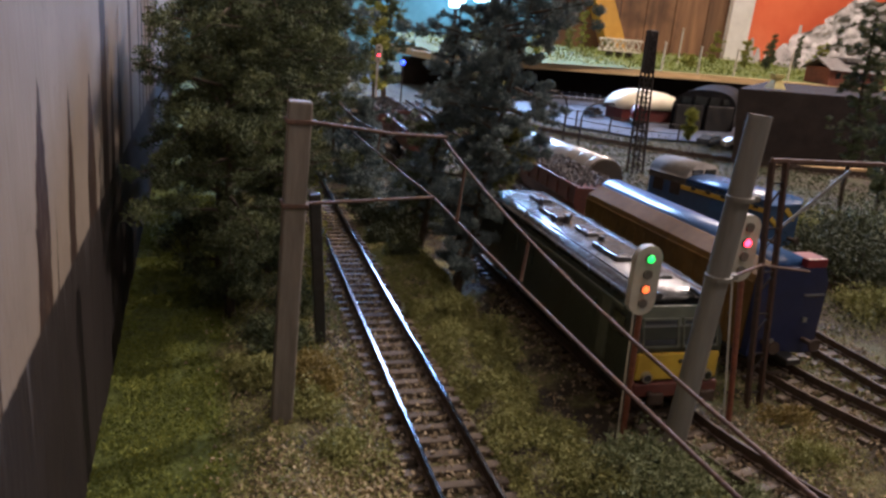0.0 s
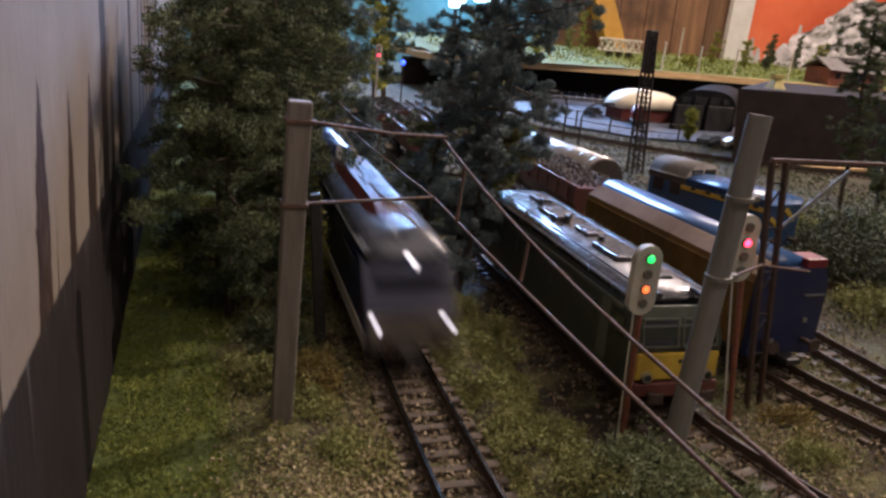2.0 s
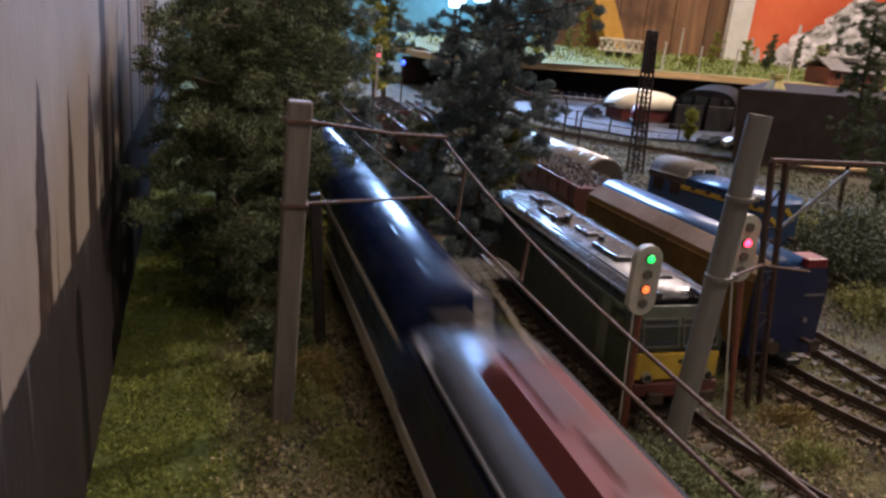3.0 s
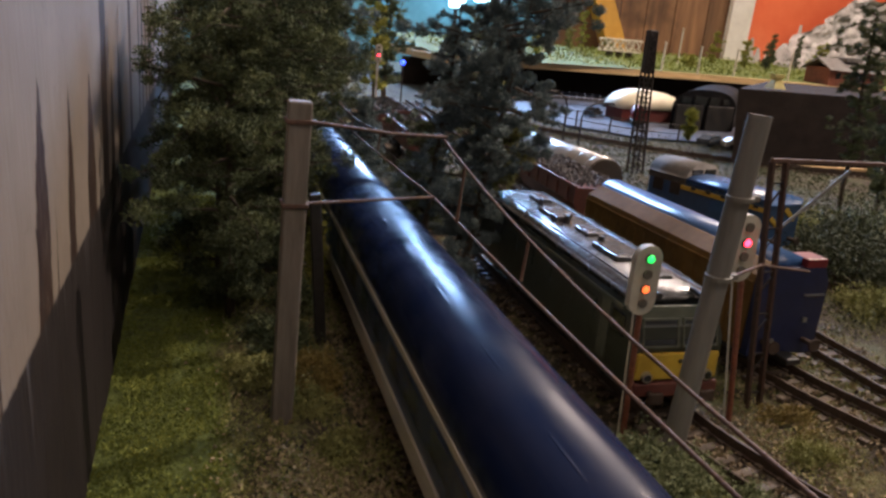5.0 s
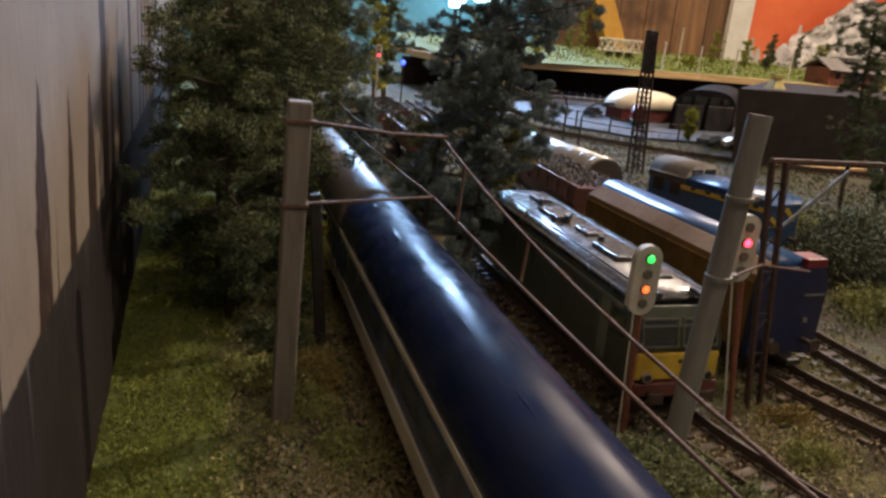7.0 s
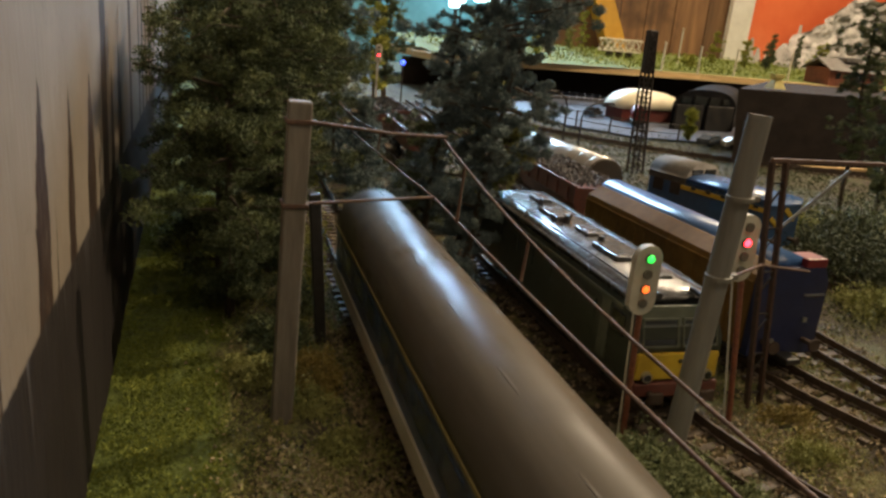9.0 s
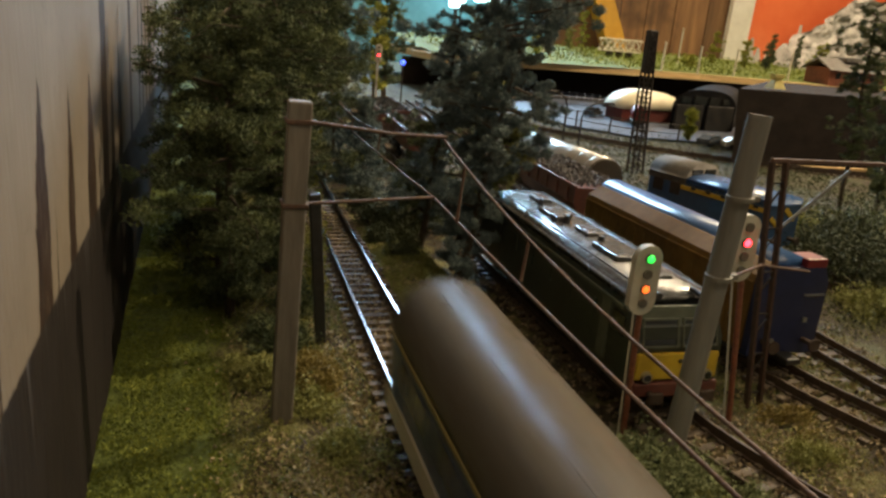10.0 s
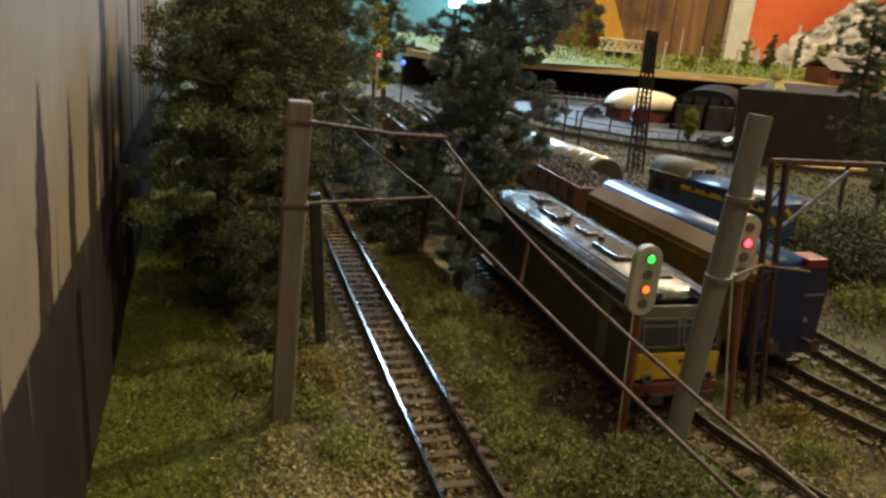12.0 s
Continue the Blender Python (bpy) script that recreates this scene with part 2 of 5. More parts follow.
M = {
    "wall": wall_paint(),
    "ground": ground_mat(),
    "plaster": grained("room_plaster", (0.36, 0.30, 0.23), (0.48, 0.42, 0.33), 0.9, 0, 30, bump=0.002),
    "teal": grained("teal_backdrop_paint", (0.10, 0.30, 0.36), (0.16, 0.42, 0.50), 0.8, 0, 12, bump=0.001, dirt=(0.06, 0.2, 0.3)),
    "white": grained("white_backdrop_paint", (0.62, 0.58, 0.50), (0.78, 0.74, 0.66), 0.8, 0, 20, bump=0.001),
    "orange": grained("orange_backdrop_paint", (0.75, 0.13, 0.035), (0.85, 0.20, 0.06), 0.7, 0, 8, bump=0.0008, dirt=(0.9, 0.45, 0.2), dirty=0.3),
    "rock": grained("grey_rock_plaster", (0.16, 0.15, 0.13), (0.52, 0.49, 0.44), 0.9, 0, 28, bump=0.012, dirt=(0.09, 0.08, 0.07), dirty=0.7),
    "planks": plank_mat("brown_stained_boards", (0.10, 0.05, 0.022), (0.26, 0.14, 0.06)),
    "floorwood": plank_mat("floor_boards", (0.12, 0.08, 0.05), (0.22, 0.16, 0.1)),
    "deckwood": grained("raw_plywood_edge", (0.52, 0.33, 0.12), (0.74, 0.52, 0.25), 0.7, 0, 80, (0.2, 1, 4), 0.001),
    "yellowbeam": grained("ochre_painted_beam", (0.50, 0.25, 0.02), (0.68, 0.37, 0.04), 0.6, 0, 20, bump=0.001),
    "railtop": grained("polished_rail_steel", (0.11, 0.11, 0.115), (0.19, 0.19, 0.205), 0.17, 1.0, 900, (1, 0.05, 1), 0.00002, dirt=(0.2, 0.14, 0.1), dirty=0.25),
    "railside": grained("rusty_rail_side", (0.045, 0.03, 0.02), (0.09, 0.06, 0.04), 0.75, 0.2, 900),
    "sleeper": grained("weathered_sleeper", (0.055, 0.042, 0.030), (0.125, 0.095, 0.066), 0.85, 0, 900, (1, 4, 1), 0.0002, piece=0.25),
    "stone": grained("ballast_stone", (0.13, 0.10, 0.06), (0.34, 0.275, 0.17), 0.9, 0, 700, island=0.38, dirt=(0.08, 0.06, 0.04)),
    "palestone": grained("pale_gravel", (0.20, 0.16, 0.085), (0.42, 0.35, 0.205), 0.9, 0, 700, island=0.3),
    "concrete": grained("grey_brown_concrete_post", (0.14, 0.12, 0.095), (0.235, 0.205, 0.165), 0.8, 0, 500, (1, 1, 0.12), 0.0003),
    "pipe": grained("grey_painted_pole", (0.15, 0.143, 0.122), (0.215, 0.207, 0.18), 0.55, 0.0, 400, (1, 1, 0.15), 0.0001),
    "rustwire": grained("rusty_copper_wire", (0.08, 0.045, 0.031), (0.155, 0.088, 0.06), 0.7, 0.1, 900),
    "rustmast": grained("rust_red_mast", (0.14, 0.045, 0.025), (0.28, 0.10, 0.05), 0.55, 0.2, 900),
    "blackiron": grained("black_iron_lattice", (0.018, 0.014, 0.012), (0.045, 0.035, 0.03), 0.6, 0.3, 700),
    "cream": grained("yellowed_cream_plastic", (0.46, 0.43, 0.33), (0.58, 0.55, 0.44), 0.45, 0, 300, bump=0.00005),
    "darkplastic": grained("black_plastic", (0.012, 0.011, 0.01), (0.03, 0.028, 0.025), 0.5, 0, 600, bump=0.00004),
    "green": grained("dull_green_loco_paint", (0.020, 0.026, 0.018), (0.036, 0.043, 0.029), 0.42, 0, 250, bump=0.00005, dirt=(0.05, 0.045, 0.03)),
    "greencab": grained("grey_green_cab_paint", (0.075, 0.085, 0.058), (0.12, 0.13, 0.09), 0.45, 0, 250, bump=0.00005),
    "yellow": grained("yellow_warning_panel", (0.50, 0.33, 0.015), (0.64, 0.44, 0.03), 0.45, 0, 250, bump=0.00004),
    "locoroof": grained("dusty_silver_roof", (0.05, 0.049, 0.048), (0.125, 0.122, 0.12), 0.22, 0.0, 420, bump=0.0003, dirt=(0.05, 0.04, 0.032), dirty=0.8),
    "tan": grained("tan_brown_wagon_paint", (0.15, 0.084, 0.024), (0.205, 0.118, 0.036), 0.65, 0, 200, bump=0.00004, gloss=0.05),
    "blueroof": grained("satin_blue_roof", (0.035, 0.085, 0.22), (0.055, 0.125, 0.29), 0.27, 0.0, 220, bump=0.00004, dirty=0.15, gloss=0.35),
    "navy": grained("navy_blue_end_paint", (0.006, 0.010, 0.045), (0.011, 0.017, 0.07), 0.5, 0, 250, bump=0.00004),
    "red": grained("signal_red_paint", (0.12, 0.010, 0.010), (0.19, 0.016, 0.015), 0.5, 0, 250, bump=0.00004),
    "locoblue": grained("bright_blue_loco_paint", (0.018, 0.06, 0.15), (0.032, 0.092, 0.21), 0.42, 0, 220, bump=0.00004),
    "silver": grained("silver_tank_metal", (0.32, 0.30, 0.26), (0.48, 0.45, 0.40), 0.28, 0.7, 120, (1, 0.3, 1), 0.00005, dirty=0.3),
    "oxide": grained("oxide_red_hopper_paint", (0.09, 0.028, 0.02), (0.16, 0.05, 0.035), 0.5, 0, 250, bump=0.00006),
    "asphalt": grained("grey_yard_surface", (0.035, 0.044, 0.066), (0.065, 0.078, 0.11), 0.5, 0, 60, bump=0.0006, gloss=0.2),
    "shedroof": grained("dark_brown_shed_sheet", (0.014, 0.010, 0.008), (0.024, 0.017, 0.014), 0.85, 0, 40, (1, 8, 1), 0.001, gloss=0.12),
    "soot": grained("sooty_black_shed", (0.005, 0.005, 0.006), (0.011, 0.010, 0.011), 0.85, 0.0, 80, gloss=0.08),
    "brick": grained("red_brown_timber_house", (0.16, 0.05, 0.03), (0.26, 0.09, 0.05), 0.8, 0, 200),
    "slate": grained("grey_slate_roof", (0.11, 0.10, 0.09), (0.2, 0.18, 0.16), 0.8, 0, 120),
    "trunk": grained("brown_twig_bark", (0.03, 0.022, 0.014), (0.09, 0.065, 0.04), 0.9, 0, 500, (1, 1, 0.2), 0.0008),
    "pine": leaf_mat("dark_green_foam_foliage", (0.022, 0.034, 0.015), (0.066, 0.088, 0.036), (0.23, 0.25, 0.09)),
    # pale blue tint puts the window's haze into the leaf colour
    "pinehaze": leaf_mat("blue_haze_foam_foliage", (0.050, 0.072, 0.074), (0.115, 0.155, 0.155), (0.25, 0.30, 0.27)),
    "olive": leaf_mat("olive_scatter_foliage", (0.13, 0.138, 0.038), (0.215, 0.22, 0.062), (0.32, 0.31, 0.10)),
    "ochre": leaf_mat("ochre_scatter_foliage", (0.09, 0.065, 0.015), (0.20, 0.15, 0.03), (0.33, 0.26, 0.07)),
    "lime": leaf_mat("yellow_green_foliage", (0.10, 0.12, 0.015), (0.24, 0.25, 0.03), (0.40, 0.38, 0.07)),
    "turf": leaf_mat("bright_green_static_grass", (0.07, 0.092, 0.009), (0.135, 0.160, 0.015), (0.23, 0.245, 0.03)),
    "sage": leaf_mat("grey_green_lichen", (0.024, 0.031, 0.010), (0.045, 0.055, 0.018), (0.085, 0.096, 0.036)),
    "moss": leaf_mat("mossy_green_lichen", (0.09, 0.11, 0.045), (0.16, 0.185, 0.08), (0.27, 0.29, 0.14)),
    "coachblue": grained("glossy_navy_coach_roof", (0.007, 0.012, 0.040), (0.010, 0.018, 0.055), 0.25, 0.0, 700, bump=0.0, dirty=0.12, gloss=0.09),
    "coachside": grained("slate_blue_coach_side", (0.022, 0.042, 0.10), (0.04, 0.066, 0.14), 0.3, 0, 200, bump=0.00003),
    "lining": grained("cream_lining", (0.55, 0.50, 0.39), (0.66, 0.60, 0.48), 0.4, 0, 300, bump=0.00003),
    "greyroof": grained("grey_brown_coach_roof", (0.085, 0.073, 0.057), (0.115, 0.099, 0.08), 0.32, 0, 700, bump=0.0, dirty=0.12, gloss=0.08),
    "locored": grained("dull_red_loco_paint", (0.10, 0.026, 0.022), (0.18, 0.045, 0.038), 0.55, 0, 250, bump=0.00004, gloss=0.2),
    "locowhite": grained("off_white_loco_paint", (0.04, 0.046, 0.062), (0.085, 0.092, 0.11), 0.25, 0, 250, bump=0.00004),
    "slateglass": grained("tinted_coach_window", (0.025, 0.04, 0.07), (0.05, 0.075, 0.12), 0.15, 0, 100, bump=0.0),
    "glass": grained("dark_cab_glass", (0.012, 0.014, 0.014), (0.03, 0.034, 0.034), 0.12, 0, 100, bump=0.0),
    "chrome": grained("bare_metal_fitting", (0.45, 0.45, 0.45), (0.6, 0.6, 0.6), 0.3, 1.0, 400, bump=0.0),
    "lit_green": glowing("lit_green_lens", (0.03, 1.0, 0.08), 2.2),
    "lit_orange": glowing("lit_orange_lens", (1.0, 0.16, 0.02), 2.0),
    "lit_red": glowing("lit_red_lens", (1.0, 0.02, 0.03), 14.0),
    "lit_blue": glowing("lit_blue_lens", (0.05, 0.1, 1.0), 4.0),
    "lit_white": glowing("lit_headlamp", (1.0, 0.90, 0.72), 3.0),
    "lit_cyan": glowing("lit_strip_lamp", (0.55, 0.95, 1.0), 7.0),
}

# ---- builders ----


def thing(name, label, category, at=(0, 0, 0), turn=0.0, group="", kind=""):
    ob = new(name)
    ob.empty_display_size = 0.01
    ob.matrix_world = pose(*at, 0, 0, turn)
    return tagged(ob, label, category, group, kind)


def part(name, bm, material, parent=None, label="", smooth=False):
    me = bpy.data.meshes.new(name)
    if smooth:
        for f in bm.faces:
            f.smooth = True
    bm.to_mesh(me)
    bm.free()
    me.materials.append(M[material])
    ob = new(name, me)
    if parent is not None:
        ob.parent = parent
    if label:
        ob["label"] = label
    return ob


def box(bm, c, s, bevel=0.0, turn=None):
    out = bmesh.ops.create_cube(bm, size=1)
    vs = out["verts"]
    bmesh.ops.scale(bm, vec=s, verts=vs)
    if bevel:
        es = {e for v in vs for e in v.link_edges}
        r = bmesh.ops.bevel(bm, geom=list(es), offset=bevel, segments=2, affect="EDGES", profile=0.5)
        vs = list({v for v in r["verts"]} | {v for v in vs if v.is_valid})
    if turn is not None:
        bmesh.ops.transform(bm, matrix=turn, verts=vs)
    bmesh.ops.translate(bm, vec=c, verts=vs)
    return vs


def rod(bm, a, b, r0, r1=None, seg=10):
    a, b = Vector(a), Vector(b)
    d = b - a
    m = Matrix.Translation((a + b) / 2) @ d.to_track_quat("Z", "Y").to_matrix().to_4x4()
    bmesh.ops.create_cone(bm, cap_ends=True, segments=seg, radius1=r0, radius2=r0 if r1 is None else r1, depth=d.length, matrix=m)


def tube(bm, pts, r, seg=6):
    """One continuous round bar along the points."""
    pts = [Vector(p) for p in pts]
    rings = []
    for i, p in enumerate(pts):
        d = (pts[min(i + 1, len(pts) - 1)] - pts[max(i - 1, 0)]).normalized()
        side = d.cross(Vector((0.31, 0.17, 0.94)) if abs(d.z) < 0.9 else Vector((1, 0, 0))).normalized()
        up = d.cross(side)
        rings.append([p + (side * math.cos(6.28319 * k / seg) + up * math.sin(6.28319 * k / seg)) * r for k in range(seg)])
    vs = [[bm.verts.new(q) for q in ring] for ring in rings]
    for a, b in zip(vs, vs[1:]):
        for k in range(seg):
            bm.faces.new((a[k], a[(k + 1) % seg], b[(k + 1) % seg], b[k]))
    bm.faces.new(vs[0][::-1])
    bm.faces.new(vs[-1])
    bmesh.ops.recalc_face_normals(bm, faces=bm.faces)


def loft(bm, sections):
    """Skin between closed sections (lists of points of one length), capped."""
    rings = [[bm.verts.new(p) for p in s] for s in sections]
    n = len(rings[0])
    for a, b in zip(rings, rings[1:]):
        for i in range(n):
            bm.faces.new((a[i], a[(i + 1) % n], b[(i + 1) % n], b[i]))
    bm.faces.new(rings[0][::-1])
    bm.faces.new(rings[-1])
    bmesh.ops.recalc_face_normals(bm, faces=bm.faces)


def flat_mesh(name, verts, faces, material, parent=None):
    return soup(name, verts, faces, material, parent)


def ground_z(x, y):
    v = noise.noise(Vector((x * 22, y * 22, 0))) * 0.0022 + noise.noise(Vector((x * 70, y * 70, 3))) * 0.0009
    v *= min(1.0, abs(x) / 0.03)
    if x > 0.05:
        v *= 0.6
    # grassy bank beside the running line, with a steep edge to the ditch before the siding
    edge = 0.034 + 0.12 * min(0.11, max(0.0, y - 0.16)) + 0.003 * noise.noise(Vector((y * 40, 2, 5)))
    bank = min(1.0, max(0.0, (x - 0.014) / 0.010)) * min(1.0, max(0.0, (edge - x) / 0.005)) * min(1.0, max(0.0, (0.42 - y) / 0.1))
    v += 0.0045 * bank - 0.0025 * math.exp(-((x - 0.056) / 0.009) ** 2)
    v += 0.003 * math.exp(-((x + 0.045) / 0.015) ** 2)
    return v - 0.0022


def soup(name, verts, faces, material, parent=None):
    """A mesh from arrays of vertices and triangles."""
    me = bpy.data.meshes.new(name)
    me.from_pydata(verts.tolist(), [], faces.tolist())
    me.materials.append(M[material])
    ob = new(name, me)
    if parent is not None:
        ob.parent = parent
    return ob


def turned(n, rs):
    d = rs.normal(size=(n, 3))
    return d / np.linalg.norm(d, axis=1, keepdims=True)


def flakes(points, size, rng, squash=0.7):
    """Small irregular four-sided crumbs, one for each point: vertices and faces."""
    rs = np.random.RandomState(rng.randint(0, 10 ** 6))
    p = np.array([tuple(q) for q in points])
    n = len(p)
    a = turned(n, rs)
    b = np.cross(a, turned(n, rs))
    b /= np.linalg.norm(b, axis=1, keepdims=True) + 1e-9
    c = np.cross(a, b) * squash
    s = (size * rs.uniform(0.55, 1.5, n))[:, None]
    v = np.stack([p + s * (a * k[0] * rs.uniform(0.6, 1.2, (n, 1)) + b * k[1] * rs.uniform(0.6, 1.2, (n, 1)) + c * k[2]) for k in ((1, 0, -0.5), (-0.6, 0.9, -0.5), (-0.6, -0.9, -0.4), (0, 0, 1.0))], 1).reshape(-1, 3)
    i = np.arange(n)[:, None] * 4
    f = np.concatenate([i + np.array(t) for t in ((0, 2, 1), (0, 1, 3), (1, 2, 3), (2, 0, 3))])
    return v, f


def needles(p, length, width, rs, rise=0.0):
    """Thin pointed blades, one for each point; rise bends them upwards."""
    n = len(p)
    d = turned(n, rs)
    d[:, 2] += rise
    d /= np.linalg.norm(d, axis=1, keepdims=True)
    w = np.cross(d, turned(n, rs))
    w /= np.linalg.norm(w, axis=1, keepdims=True) + 1e-9
    s = rs.uniform(0.5, 1.4, (n, 1))
    v = np.stack([p - w * width * s, p + w * width * s, p + d * length * s], 1).reshape(-1, 3)
    return v, np.arange(3 * n).reshape(-1, 3)


def tree(name, label, at, height, radius, rng, leaf="pine", crown_from=0.2, lean=(0, 0), count=5000, size=0.0022, taper=0.6, limbs=46, trunk_r=0.0022, group="trees"):
    """Model tree: tapered trunk, limbs and twigs, with puffs of fine fibre foliage along the twigs."""
    ob = thing(name, label, "tree", at, 0, group)
    rs = np.random.RandomState(rng.randint(0, 10 ** 6))
    bm = bmesh.new()
    top = Vector((lean[0], lean[1], height))
    joints = [Vector((0, 0, -0.004))]
    for k in range(1, 7):
        f = k / 6
        joints.append(top * f + Vector((rng.uniform(-1, 1), rng.uniform(-1, 1), 0)) * 0.012 * height * (1 - f * 0.5))
    for k in range(6):
        rod(bm, joints[k], joints[k + 1], trunk_r * (1 - k / 7), trunk_r * (1 - (k + 1) / 7), 8)
    puffs, sizes = [], []
    for i in range(limbs):
        f = crown_from + (0.99 - crown_from) * (i + rng.random()) / limbs
        k = min(5, int(f * 6))
        root = joints[k].lerp(joints[k + 1], f * 6 - k)
        g = (f - crown_from) / (1 - crown_from)
        reach = radius * (0.35 + 0.65 * min(1, g * 5)) * (1 - g * taper) * rng.choice((0.35, 0.6, 0.85, 1.05, 1.3))
        a = i * 2.4 + rng.uniform(-0.6, 0.6)
        tip = root + Vector((math.cos(a) * reach, math.sin(a) * reach, reach * rng.uniform(-0.35, 0.3)))
        rod(bm, root, tip, trunk_r * 0.35, trunk_r * 0.12, 5)
        puffs.append(root)
        sizes.append(radius * 0.07)
        for c in range(4):
            h = 0.35 + 0.65 * (c + 0.5) / 4
            mid = root.lerp(tip, h)
            end = mid + Vector((rng.gauss(0, 1), rng.gauss(0, 1), rng.gauss(0.1, 0.7))) * reach * 0.2
            rod(bm, mid, end, trunk_r * 0.14, trunk_r * 0.07, 4)
            puffs += [mid, end, end]
            sizes += [radius * 0.07, radius * rng.uniform(0.06, 0.115), radius * rng.uniform(0.05, 0.10)]
    part("trunk", bm, "trunk", ob)
    # clumps: each with its own size, and little between them
    centre, spread = np.array([tuple(q) for q in puffs]), np.array(sizes)
    n = int(count * 3.2)
    pick = rs.choice(len(centre), n, p=spread ** 1.6 / (spread ** 1.6).sum())
    d = turned(n, rs) * (rs.uniform(0, 1, (n, 1)) ** 0.45) * 1.75
    p = centre[pick] + d * spread[pick][:, None] * np.array((1.0, 1.0, 0.8))
    v, f = needles(p, size * 1.2, size * 0.22, rs, 0.25)
    soup("crown", v, f, leaf, ob)
    return ob


def bush(name, label, at, radius, height, rng, leaf="olive", count=700, size=0.0013, group="bushes"):
    ob = thing(name, label, "bush", at, 0, group)
    bm = bmesh.new()
    pts = []
    n = max(5, count // 60)
    for i in range(n):
        a, r = rng.uniform(0, 6.28), radius * math.sqrt(rng.random())
        tip = Vector((math.cos(a) * r, math.sin(a) * r, height * rng.uniform(0.3, 1) * (1 - 0.5 * r / radius)))
        rod(bm, (tip.x * 0.3, tip.y * 0.3, -0.002), tip, 0.0004, 0.0002, 4)
        for _ in range(count // n):
            pts.append(tip + Vector((rng.gauss(0, radius * 0.2), rng.gauss(0, radius * 0.2), rng.gauss(-height * 0.12, height * 0.2))))
    part("stem", bm, "trunk", ob)
    rs = np.random.RandomState(rng.randint(0, 10 ** 6))
    p = np.repeat(np.array([tuple(q) for q in pts]), 4, axis=0)
    p = p + rs.normal(size=p.shape) * size * 0.7
    v, f = needles(p, size * 1.3, size * 0.26, rs, 0.3)
    soup("foliage", v, f, leaf, ob)
    return ob


def rng_of(seed):
    return random.Random(seed)

# ---- room: walls, ceiling, floor ----
X0, X1, Y0, Y1, Z0, Z1 = -0.16, 3.0, -1.9, 3.0, -0.95, 1.75


def slab(name, c, s, material, kind="structure", label="", category=""):
    bm = bmesh.new()
    box(bm, c, s)
    ob = part(name, bm, material)
    return tagged(ob, label, category, "", kind)


def wall_west():
    # the streaked wall stands at a slight angle to the line
    bm = bmesh.new()
    box(bm, (-0.05, 0, 0.4), (0.1, 5.6, 2.7))
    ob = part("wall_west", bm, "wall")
    ob.matrix_world = pose(-0.090 - 0.042 * 0.8, 0.8, 0.0, 0, 0, 2.4)
    tagged(ob, "cream painted wall with dark foot and dark paint runs", "wall", "", "structure")


def room():
    wall_west()
    slab("floor", ((X0 + X1) / 2, (Y0 + Y1) / 2, Z0 - 0.05), (X1 - X0 + 0.6, Y1 - Y0 + 0.4, 0.1), "floorwood", label="dark wooden floor below the layout table", category="floor")
    slab("ceiling", ((X0 + X1) / 2, (Y0 + Y1) / 2, Z1 + 0.05), (X1 - X0 + 0.6, Y1 - Y0 + 0.4, 0.1), "plaster", label="plain plaster ceiling", category="ceiling")
    slab("wall_east", (X1 + 0.05, 0.8, 0.4), (0.1, 5.6, 2.7), "plaster", label="plain beige plaster wall", category="wall")
    slab("wall_south", (1.4, Y0 - 0.05, 0.4), (3.6, 0.1, 2.7), "plaster", label="plain beige plaster wall", category="wall")
    # far wall with the window opening: x 0.45..1.15, z 0.72..1.52
    bm = bmesh.new()
    for a, b, c, d in ((-0.4, 0.45, Z0, Z1), (1.15, 3.1, Z0, Z1), (0.45, 1.15, Z0, 0.72), (0.45, 1.15, 1.52, Z1)):
        box(bm, ((a + b) / 2, Y1 + 0.05, (c + d) / 2), (b - a, 0.1, d - c))
    tagged(part("wall_north", bm, "teal"), "teal painted far wall with a window", "wall", "", "structure")
    win = thing("window_1", "wooden window letting in cold daylight", "window", (0.8, Y1 + 0.05, 1.12), 0, "", "structure")
    bm = bmesh.new()
    for x in (-0.335, 0, 0.335):
        box(bm, (x, 0, 0), (0.03, 0.06, 0.8), 0.004)
    for z in (-0.385, 0.385):
        box(bm, (0, 0.002, z), (0.64, 0.05, 0.03), 0.004)
    part("window_frame", bm, "white", win)


def ground():
    bm = bmesh.new()
    xs = [-0.16 + 0.003 * i for i in range(150)] + [0.30 + 0.05 * i for i in range(28)]
    ys = [-1.80 + 0.05 * i for i in range(34)] + [-0.106 + 0.006 * i for i in range(104)] + [0.52 + 0.05 * i for i in range(43)]
    rows = []
    for y in ys:
        rows.append([bm.verts.new((x, y, ground_z(x, y))) for x in xs])
    for a, b in zip(rows, rows[1:]):
        for i in range(len(xs) - 1):
            bm.faces.new((a[i], a[i + 1], b[i + 1], b[i]))
    for f in bm.faces:
        f.smooth = True
    tagged(part("ground", bm, "ground"), "scenic ground of brown earth, grass and scatter", "ground", "", "structure")
    slab("baseboard", (0.735, 0.41, -0.030), (1.79, 4.4, 0.04), "deckwood", label="plywood baseboard under the layout", category="baseboard")


